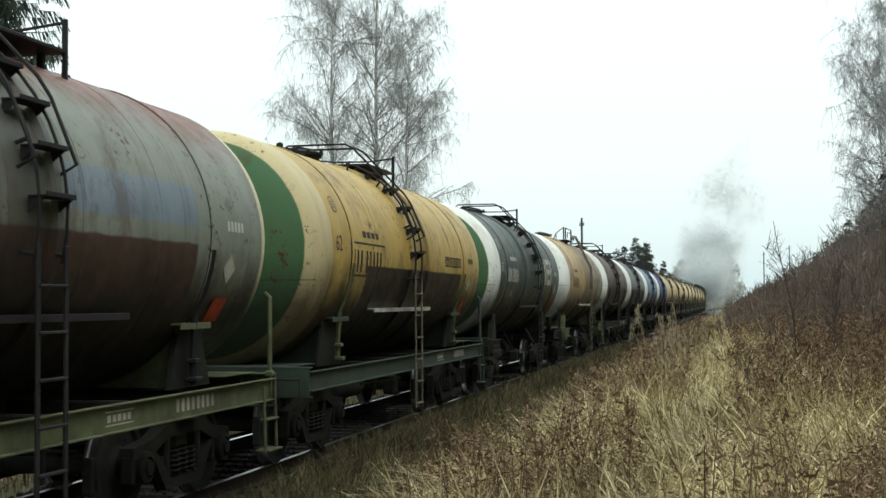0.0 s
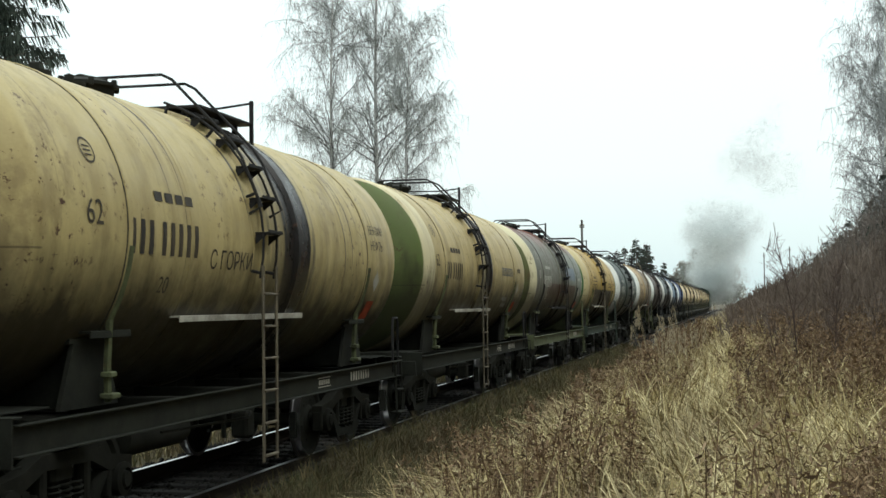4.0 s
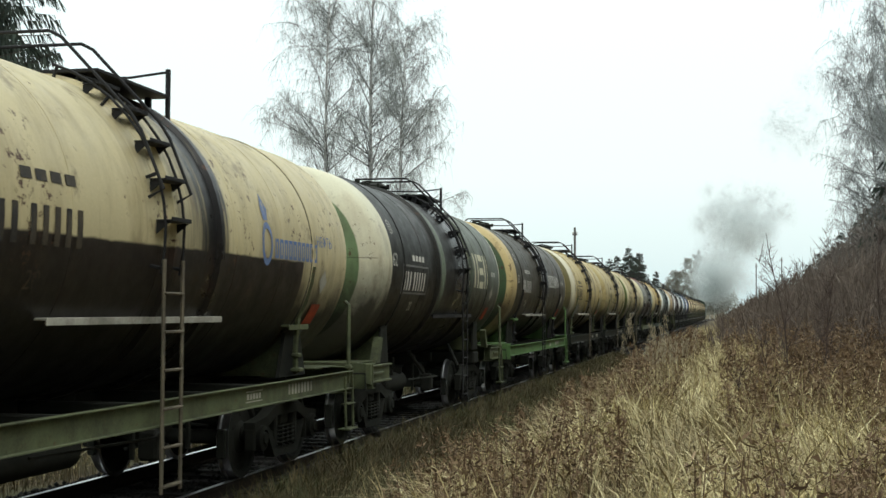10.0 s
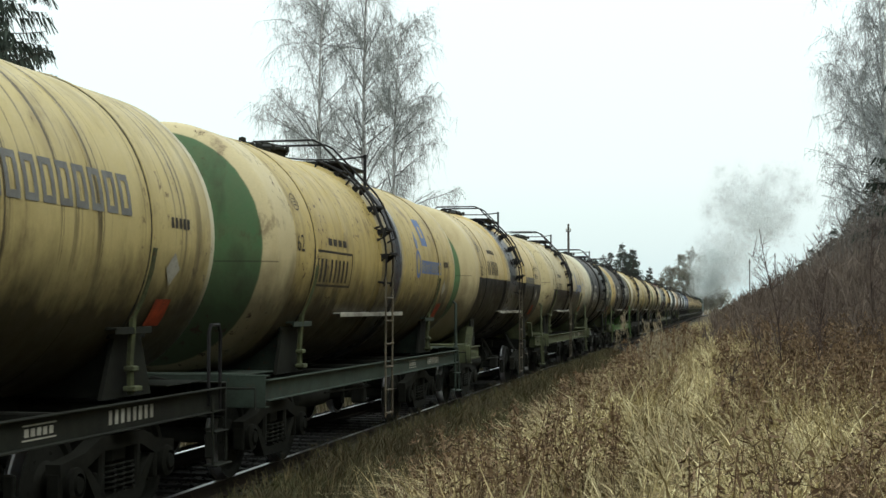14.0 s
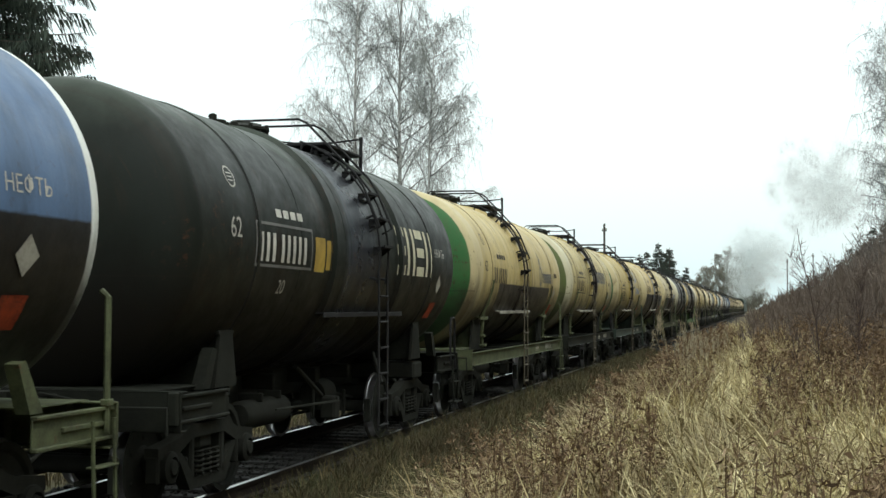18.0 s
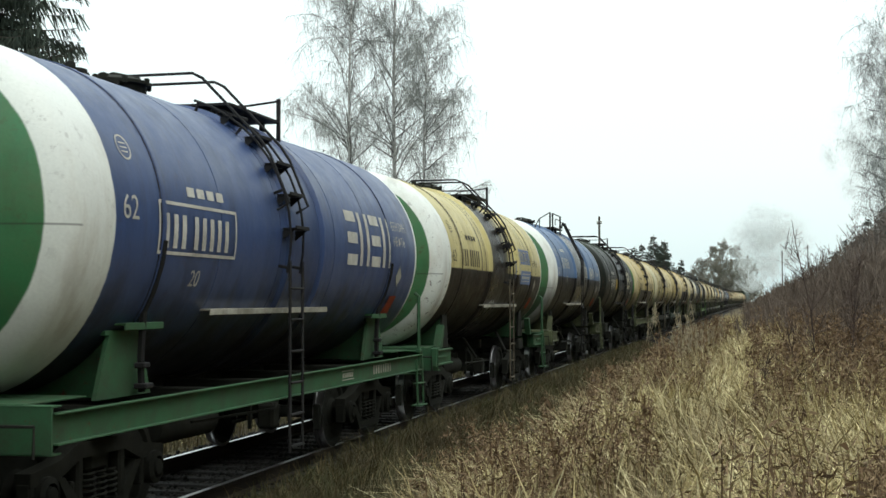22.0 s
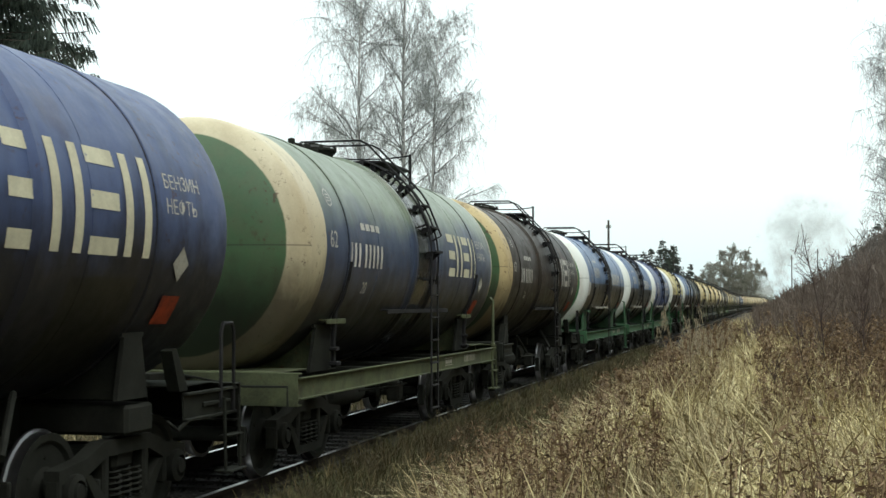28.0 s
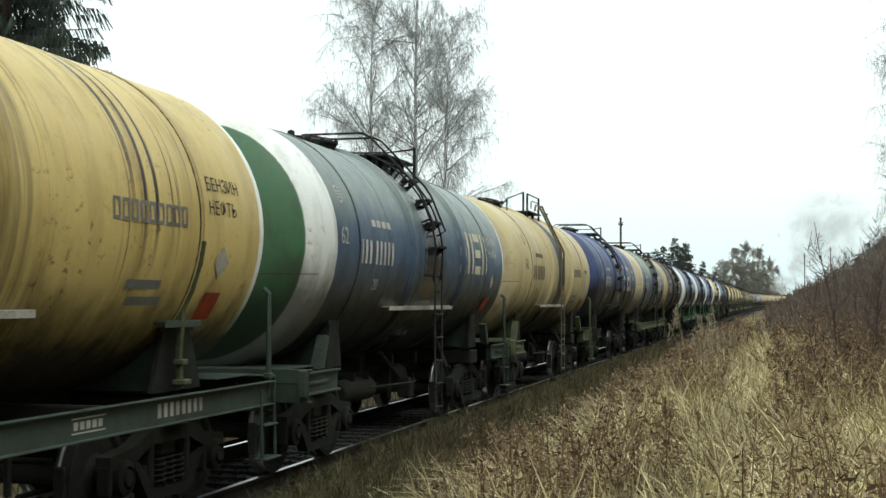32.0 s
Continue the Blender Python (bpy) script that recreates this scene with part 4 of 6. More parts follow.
MARKS = {
    "blocks": logo_blocks, "round": logo_round, "four": logo_four, "faint": faint_rows, "panel": logo_panel, "big": lambda: logo_four(1.35, 0.56, 0.45, -0.3, 0.85),
    "wide": lambda: frames(9, 0.9, 0.26, 0.2, 0.1, 0.36, 0.06),
    "panel_bars": lambda: bars(5, 2.42, 0.2, 0.12, -0.26, 0.18),
    "badge": lambda: frames(1, 2.4, 0.1, 0.44, 0.38, 0.5, 0.14),
    "oil": lambda: word("НЕФТЬ", 0.18, 3.76, 0.1),
    "petrol": lambda: word("БЕНЗИН", 0.18, 3.76, 0.32),
    "slope": lambda: word("С ГОРКИ", 0.26, -1.9, -0.3),
    "frame": lambda: sum_patches([(-3.72, -2.0, -0.22, -0.19), (-3.72, -2.0, 0.22, 0.25), (-3.72, -3.69, -0.19, 0.22), (-2.03, -2.0, -0.19, 0.22)]),
    "yellow": lambda: sum_patches([(-1.9, -1.55, -0.28, 0.12), (-1.5, -1.35, -0.25, 0.1), (-1.3, -1.15, -0.25, 0.1)]),
    "grey": lambda: sum_patches([(-3.5, -2.5, -1.05, -0.45)]),
}


def sum_patches(ps):
    g = Geo()
    for p in ps:
        shell_patch(g, *p, 0.0045)
    return g


# paints of the wagons
CREAM, WHITE_RING, GREEN = (0.64, 0.54, 0.31), (0.9, 0.92, 0.87), (0.06, 0.16, 0.07)
TAN, OCHRE, BROWN, PITCH_BLACK = (0.53, 0.42, 0.2), (0.53, 0.37, 0.11), (0.024, 0.017, 0.013), (0.013, 0.0125, 0.013)
NAVY, SKY, SLATE = (0.048, 0.085, 0.215), (0.115, 0.19, 0.335), (0.017, 0.021, 0.0175)

WAGONS = [
    # row, label, paint, frame, side sills, lettering, marks, tall railing
    (9, "ochre tank wagon with brown lower half and rust spots", dict(base=OCHRE, ring=CREAM, head=GREEN, low=BROWN, low_z=2.5, low_from=-2.9, low_to=3.4, rust=0.6), "grey", 1, "b", [("frame", "black_lettering"), ("faint", "black_lettering")], 0),
    (8, "weathered grey-brown tank wagon with olive end and cream ring", dict(base=(0.18, 0.18, 0.145), ring_to=-4.8, front=(0.23, 0.25, 0.21), top=(0.2, 0.08, 0.06), ring=(0.74, 0.68, 0.45), head=(0.11, 0.125, 0.045), low=(0.08, 0.048, 0.035), low_z=2.55, low_from=-2.8, low_to=3.3, rust=0.7, lines=[((0.2, 0.25, 0.3), 0.8, 3.3, 2.7, 3.1)]), "olive", 1, "w", [], 0),
    (7, "tan tank wagon with large olive-green end and dark band", dict(shade_grime=0.68, base=TAN, ring=(0.72, 0.64, 0.4), ring_to=-4.42, head=(0.11, 0.15, 0.045), disc=1.46, band=((0.03, 0.028, 0.027), 0.25, 0.75)), "dark", 1, "b", [("faint", "grey_patch_paint")], 0),
    (6, "beige tank wagon streaked brown with wide black oil band", dict(base=(0.52, 0.42, 0.2), rust=0.4, band=(PITCH_BLACK, 0.2, 1.15), drips=0.7), "dark", 1, "b", [("slope", "black_lettering"), ("petrol", "black_lettering"), ("oil", "black_lettering")], 0),
    (5, "yellow-cream tank wagon with oil stains and brown end", dict(base=(0.55, 0.43, 0.19), ring=(0.74, 0.68, 0.5), ring_to=-4.15, head=(0.17, 0.145, 0.06), disc=1.46, soot=0.95, lines=[(PITCH_BLACK, 2.2, 2.45, 1.5, 4.4)]), "dark", 1, "b", [("frame", "black_lettering"), ("grey", "grey_patch_paint")], 0),
    (4, "dark grey-brown tank wagon on bright green frame", dict(base=(0.045, 0.04, 0.025), rust=0.6, ring=(0.6, 0.46, 0.22), head=(0.05, 0.1, 0.045), band=((0.022, 0.025, 0.027), -0.3, 1.3)), "bright", 1, "w", [("blocks", "chalky_white_paint"), ("oil", "chalky_white_paint")], 0),
    (3, "blackened tank wagon with pale green stripes and green end", dict(base=(0.018, 0.018, 0.015), front=(0.1, 0.115, 0.085), ring=(0.74, 0.7, 0.52), ring_to=-4.4, disc=1.2, head=(0.18, 0.27, 0.13), clean=0.93, shade_grime=0.6, band=((0.028, 0.027, 0.027), 0.3, 1.6), lines=[((0.16, 0.19, 0.14), -0.95, -0.55, 1.2, 4.4)]), "olive", 0, "w", [("four", "pale_cream_lettering"), ("frame", "grey_patch_paint")], 0),
    (2, "cream tank wagon with dark brown lower half and black band", dict(base=(0.6, 0.51, 0.3), ring=CREAM, disc=1.22, ring_to=-4.4, head=(0.12, 0.22, 0.11), low=BROWN, low_z=2.55, low_from=-4.1, low_to=3.3, band=(PITCH_BLACK, 0.2, 0.75), rust=0.7), "olive", 1, "b", [("round", "faded_blue_lettering"), ("oil", "faded_blue_lettering")], 0),
    # rows 1 and 0: band colour holds the sky's blue-grey sheen on oil
    (1, "yellow-cream tank wagon with black lower half and oil band", dict(base=(0.62, 0.49, 0.24), ring=CREAM, disc=1.22, head=(0.12, 0.22, 0.1), low=PITCH_BLACK, low_z=2.62, low_from=-4.5, rust=0.12, soot=0.9, band=((0.1, 0.112, 0.135), -0.6, 0.5), drips=0.9), "olive", 0, "b", [("round", "grey_patch_paint"), ("petrol", "black_lettering"), ("oil", "black_lettering")], 0),
    (0, "yellow-tan tank wagon with rust spots and dark green end", dict(base=(0.55, 0.425, 0.165), ring=CREAM, ring_to=-4.4, head=(0.08, 0.16, 0.07), shade_grime=0.55, band=((0.14, 0.15, 0.165), 0.25, 0.85), rust=0.75), "grey", 1, "b", [("frame", "black_lettering"), ("round", "faded_blue_lettering"), ("badge", "faded_blue_lettering")], 0),
    (-1, "tan-cream tank wagon with brown oil band", dict(base=(0.58, 0.47, 0.21), ring=(0.66, 0.61, 0.42), ring_to=-4.5, head=(0.12, 0.15, 0.05), disc=1.4, band=((0.05, 0.035, 0.03), 0.2, 0.9), drips=0.6, rust=0.45), "dark", 1, "b", [("frame", "black_lettering"), ("wide", "grey_patch_paint")], 0),
    (-2, "cream-yellow tank wagon with dark panels and green end", dict(base=(0.62, 0.49, 0.22), ring=CREAM, head=(0.04, 0.17, 0.05), disc=1.4, low=(0.05, 0.042, 0.036), low_z=2.45, low_from=-2.9, low_to=3.4), "olive", 1, "b", [("round", "grey_patch_paint")], 0),
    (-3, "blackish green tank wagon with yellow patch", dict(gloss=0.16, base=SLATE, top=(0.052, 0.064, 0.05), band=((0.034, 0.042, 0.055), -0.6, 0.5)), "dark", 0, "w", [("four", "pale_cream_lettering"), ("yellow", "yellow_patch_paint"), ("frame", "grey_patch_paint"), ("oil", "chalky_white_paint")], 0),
    (-4, "blue and black tank wagon with tall top railing", dict(gloss=0.3, rust=0.08, base=SKY, ring=WHITE_RING, head=(0.06, 0.19, 0.08), low=PITCH_BLACK, low_z=2.62, low_from=-4.5, band=((0.06, 0.06, 0.055), -0.9, 1.6)), "olive", 0, "w", [("blocks", "chalky_white_paint"), ("oil", "chalky_white_paint")], 1),
    (-5, "cream and black tank wagon streaked with oil", dict(shade_grime=0.05, clean=0.3, base=(0.66, 0.57, 0.27), ring=WHITE_RING, disc=1.3, head=(0.06, 0.19, 0.08), low=(0.022, 0.018, 0.015), low_z=2.55, low_from=-4.5, drips=1.0, soot=0.9, band=((0.03, 0.027, 0.022), -0.9, 0.3)), "green", 0, "b", [("panel", "faded_blue_lettering"), ("panel_bars", "pale_cream_lettering"), ("oil", "black_lettering")], 0),
    (-6, "dark blue tank wagon with white ring on green frame", dict(gloss=0.42, rust=0.08, shade_grime=0.1, clean=0.3, base=NAVY, ring=WHITE_RING, disc=1.3, head=(0.05, 0.2, 0.08), soot=0.25), "green", 1, "w", [("four", "chalky_white_paint"), ("frame", "chalky_white_paint"), ("oil", "chalky_white_paint"), ("petrol", "chalky_white_paint")], 0),
    (-7, "blue and black tank wagon with clean white ring", dict(gloss=0.3, rust=0.05, shade_grime=0.3, clean=0.3, base=SKY, ring=WHITE_RING, ring_to=-4.7, disc=1.27, head=(0.05, 0.2, 0.08), low=PITCH_BLACK, low_z=2.62, low_from=-4.85, band=((0.05, 0.06, 0.07), -1.5, 0.4)), "green", 1, "w", [("blocks", "chalky_white_paint"), ("oil", "chalky_white_paint")], 0),
    (-8, "blue and black tank wagon with grey stained middle", dict(gloss=0.5, rust=0.15, shade_grime=0.1, clean=0.3, base=SKY, ring=WHITE_RING, ring_to=-4.85, disc=1.27, head=(0.05, 0.2, 0.08), low=PITCH_BLACK, low_z=2.62, low_from=-4.85, band=((0.07, 0.07, 0.065), -0.4, 0.7)), "green", 1, "w", [("blocks", "chalky_white_paint"), ("oil", "chalky_white_paint")], 0),
    (-9, "dark brown tank wagon with cream ring", dict(base=(0.042, 0.034, 0.026), front=(0.034, 0.032, 0.028), rust=0.8, ring=(0.6, 0.47, 0.25), head=(0.06, 0.13, 0.06)), "dark", 0, "w", [("four", "chalky_white_paint"), ("petrol", "chalky_white_paint"), ("oil", "chalky_white_paint")], 0),
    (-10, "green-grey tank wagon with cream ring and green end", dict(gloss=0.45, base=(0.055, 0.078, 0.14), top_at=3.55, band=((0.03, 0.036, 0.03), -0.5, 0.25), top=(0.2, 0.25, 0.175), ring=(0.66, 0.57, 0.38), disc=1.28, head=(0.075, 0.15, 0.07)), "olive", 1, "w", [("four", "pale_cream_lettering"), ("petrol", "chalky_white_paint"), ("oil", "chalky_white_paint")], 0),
    (-11, "faded dark blue tank wagon with greenish patches", dict(gloss=0.32, shade_grime=0.85, base=(0.075, 0.108, 0.23), lines=[((0.04, 0.06, 0.04), 2.3, 3.4, 1.4, 2.2)], band=((0.03, 0.032, 0.04), -0.2, 0.8)), "dark", 0, "w", [("big", "pale_cream_lettering"), ("petrol", "chalky_white_paint"), ("oil", "chalky_white_paint")], 0),
    (-12, "beige tank wagon with olive ring and tall top railing", dict(base=(0.61, 0.5, 0.27), soot=0.1, drips=0.25, rust=0.12, shade_grime=0.2, ring=(0.62, 0.52, 0.29), head=(0.62, 0.5, 0.3), lines=[((0.13, 0.16, 0.06), -5.0, -4.74, 1, 4.4), ((0.03, 0.024, 0.02), -0.2, 0.62, 1.2, 4.4)] + [((0.1, 0.06, 0.035), q, q + 0.03, 1.2, 4.4) for q in (-3.45, -1.95, -1.4, -1.05, 0.72, 1.25, 1.6)]), "olive", 0, "b", [("faint", "grey_patch_paint")], 1),
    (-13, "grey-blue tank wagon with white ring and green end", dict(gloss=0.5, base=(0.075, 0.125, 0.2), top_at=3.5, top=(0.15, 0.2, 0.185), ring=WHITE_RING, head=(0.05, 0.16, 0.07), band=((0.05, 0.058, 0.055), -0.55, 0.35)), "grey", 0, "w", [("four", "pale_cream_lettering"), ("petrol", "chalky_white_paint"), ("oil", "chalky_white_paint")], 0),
    (-14, "bright ochre tank wagon with black oil runs", dict(base=(0.66, 0.5, 0.185), ring=WHITE_RING, head=GREEN, drips=1.0, soot=0.5, shade_grime=0.1), "grey", 1, "b", [("faint", "grey_patch_paint"), ("petrol", "black_lettering"), ("oil", "black_lettering")], 0),
    (10, "grey-green tank wagon with white ring", dict(base=(0.07, 0.095, 0.085), ring=WHITE_RING, head=GREEN), "dark", 0, "w", [("four", "chalky_white_paint")], 0),
    (11, "beige-brown tank wagon with tall top railing", dict(base=(0.5, 0.37, 0.2), ring=WHITE_RING, front=(0.3, 0.24, 0.17)), "olive", 0, "b", [("faint", "grey_patch_paint")], 1),
    (12, "brown tank wagon with white ring", dict(base=(0.1, 0.075, 0.055), ring=WHITE_RING, head=GREEN, low=BROWN), "dark", 1, "w", [], 0),
    (13, "grey tank wagon with white ring", dict(base=(0.16, 0.19, 0.19), ring=WHITE_RING, head=GREEN, low=PITCH_BLACK), "dark", 1, "w", [], 0),
    (14, "pale blue tank wagon with white ring", dict(base=(0.2, 0.28, 0.38), ring=WHITE_RING, head=GREEN), "dark", 1, "w", [], 0),
    (15, "blue tank wagon with white ring", dict(base=NAVY, ring=WHITE_RING, head=GREEN), "dark", 1, "w", [], 0),
]
for i in range(16, 26):
    base = [(0.6, 0.47, 0.26), (0.55, 0.4, 0.2), (0.5, 0.36, 0.17), (0.62, 0.5, 0.28)][i % 4]
    WAGONS.append((i, "cream-yellow tank wagon with dark oil band", dict(base=base, ring=CREAM, head=GREEN, low=BROWN if i % 3 == 0 else None, band=(PITCH_BLACK, 0.1, 0.9)), "dark", 1, "b", [], 0))
train = []
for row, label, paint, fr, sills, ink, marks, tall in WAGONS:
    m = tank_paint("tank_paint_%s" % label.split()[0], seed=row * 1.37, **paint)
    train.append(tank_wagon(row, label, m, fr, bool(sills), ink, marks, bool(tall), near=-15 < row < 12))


# ---- the locomotive at the head ----
def build_loco():
    w = thing("diesel_locomotive", "dark green diesel locomotive at the head of the train", "locomotive")
    body = mat("dark_green_loco_paint", (0.03, 0.05, 0.035), amount=0.5)
    glass = mat("dark_cab_glass", (0.02, 0.022, 0.025), rough=0.1)
    g = Geo().slab([(-1.5, 1.2), (1.5, 1.2), (1.52, 3.5), (1.3, 4.2), (0.7, 4.6), (-0.7, 4.6), (-1.3, 4.2), (-1.52, 3.5)], "y", -8, 8)
    part("body", g, body, w)
    part("frame", Geo().box(0, 0, 1.05, 2.9, 16.6, 0.3, 0.03), STEEL, w)
    part("fuel_tank", Geo().box(0, 0, 0.65, 2.6, 4.0, 0.6, 0.1), STEEL, w)
    for x in (-0.8, 0.8):
        part("window", Geo().box(x, -8.01, 3.3, 0.9, 0.03, 0.7, 0.02), glass, w)
    for y in (-2.0, 1.0):
        part("exhaust", Geo().lathe([(0.3, 4.5), (0.3, 4.85), (0.22, 4.85), (0.22, 4.5)], (0, y, 0), "z", 16), STEEL, w)
    for i in range(6):
        part("window", Geo().box(1.53, -5 + i * 2, 3.4, 0.03, 0.7, 0.5, 0.02), glass, w)
    for y in (-4.9, 4.9):
        b = part("bogie", Geo().box(1.05, 0, 0.65, 0.16, 4.6, 0.4, 0.05).box(-1.05, 0, 0.65, 0.16, 4.6, 0.4, 0.05), STEEL, w, at=(0, y, 0))
        for dy in (-1.85, 0, 1.85):
            part("wheelset", shared("wheelset", polished_wheelset), STEEL, b, at=(0, dy, 0.478))
    part("coupler", shared("coupler-1", lambda: make_coupler(-1)), STEEL, w, at=(0, -2.6, 0))
    return w


loco = build_loco()
LOCO_ROW = 26.2


# ---- smoke: rigid clouds of small flakes that rise and drift apart ----
# which cloud each puff belongs to: the large one, the older one above, the neck, the late one
SMOKE_PART = [0] * 44 + [1] * 14 + [2] * 50 + [3] * 16


def build_smoke():
    k = Net("thin_diesel_smoke", 1.0)
    k.n.remove(k.b)
    dif, tra, mix = k.n.new("ShaderNodeBsdfDiffuse"), k.n.new("ShaderNodeBsdfTranslucent"), k.n.new("ShaderNodeMixShader")
    dif.inputs[0].default_value = tra.inputs[0].default_value = (0.8, 0.83, 0.83, 1)
    k.l.new(dif.outputs[0], mix.inputs[1]), k.l.new(tra.outputs[0], mix.inputs[2])
    k.l.new(mix.outputs[0], k.n["Material Output"].inputs[0])
    rng = np.random.default_rng(11)
    out = []
    for i in range(len(SMOKE_PART)):
        n, size = (5600, 3600, 6400, 3600)[SMOKE_PART[i]], (2.8, 3.4, 3.3, 1.8)[SMOKE_PART[i]]
        lumps = rng.normal(0, 1, (7, 3)) * size * 0.5
        c = rng.normal(0, 1, (n, 3))
        c *= (rng.random(n) ** 0.8 / np.linalg.norm(c, axis=1))[:, None] * size * 0.8
        c += lumps[rng.integers(0, 7, n)]
        d = rng.normal(0, 1, (n, 3, 3)) * 0.036
        me = quick_mesh("smoke_puff", (c[:, None] + d).reshape(-1, 3), np.arange(3 * n).reshape(-1, 3))
        out.append(solid("smoke_puff", me, k.m, "grey exhaust smoke rising over the locomotive", "smoke", "smoke puffs", "stuff"))
    return out


puffs = build_smoke()


# ---- vegetation ----
def tubes(paths, radii, sides=3):
    """Many thin tapering tubes at once: paths (n, k, 3), radii (n, k)."""
    paths, radii = np.asarray(paths), np.asarray(radii)
    n, k, _ = paths.shape
    d = np.gradient(paths, axis=1)
    d /= np.linalg.norm(d, axis=2, keepdims=True) + 1e-9
    ref = np.where(np.abs(d[..., 2:3]) < 0.9, np.array([0, 0, 1.0]), np.array([1.0, 0, 0]))
    s = np.cross(d, ref)
    s /= np.linalg.norm(s, axis=2, keepdims=True) + 1e-9
    u = np.cross(s, d)
    a = 2 * np.pi * np.arange(sides) / sides
    if sides == 2:
        # flat ribbons, each turned its own way
        a = a + (np.arange(n) * 2.4)[:, None, None]
        cs, sn = np.cos(a)[..., None] * 1.35, np.sin(a)[..., None] * 1.35
    else:
        cs, sn = np.cos(a)[:, None], np.sin(a)[:, None]
    vs = paths[:, :, None] + radii[:, :, None, None] * (cs * s[:, :, None] + sn * u[:, :, None])
    i = (np.arange(n)[:, None, None] * k + np.arange(k - 1)[None, :, None]) * sides + np.arange(sides)
    j = (np.arange(n)[:, None, None] * k + np.arange(k - 1)[None, :, None]) * sides + (np.arange(sides) + 1) % sides
    if sides == 2:
        i, j = i[..., :1], j[..., :1]
    fs = np.stack([i, j, j + sides, i + sides], -1).reshape(-1, 4)
    return vs.reshape(-1, 3), fs


def bark(name, a, b, scale=6):
    k = Net(name, 0.85)
    k.color(k.mix(k.ramp(k.noise(scale, 5, 0.7), 0.35, 0.65), a, b))
    return k.m


FAR_TWIG = bark("grey_olive_twigs", (0.28, 0.265, 0.22), (0.15, 0.148, 0.115), 0.3)
BIRCH_BARK = bark("white_birch_bark", (0.72, 0.72, 0.69), (0.28, 0.26, 0.24), 3)
TWIG = bark("grey_birch_twigs", (0.44, 0.45, 0.43), (0.24, 0.25, 0.24))
LIMB = bark("dark_birch_limbs", (0.16, 0.15, 0.145), (0.08, 0.075, 0.07))
DIM_TWIG = bark("blue_grey_birch_twigs", (0.36, 0.37, 0.36), (0.19, 0.2, 0.2))
REED = bark("dull_brown_stems", (0.19, 0.145, 0.115), (0.085, 0.064, 0.051), 0.5)


def branchlets(rng, base, direction, length, count, droop, steps=5, curl=0.25):
    """Paths that leave points of a limb and hang outwards."""
    t = np.linspace(0, 1, steps)
    d = direction + rng.normal(0, 0.35, (count, 3))
    d /= np.linalg.norm(d, axis=1, keepdims=True)
    p = base[:, None] + (d[:, None] * t[None, :, None]) * length[:, None, None]
    p[:, :, 2] -= droop * (t ** 2)[None] * length[:, None]
    w = rng.normal(0, curl, (count, steps, 3)).cumsum(1) * (length[:, None, None] / steps)
    w[:, 0] = 0
    return p + w * 0.6


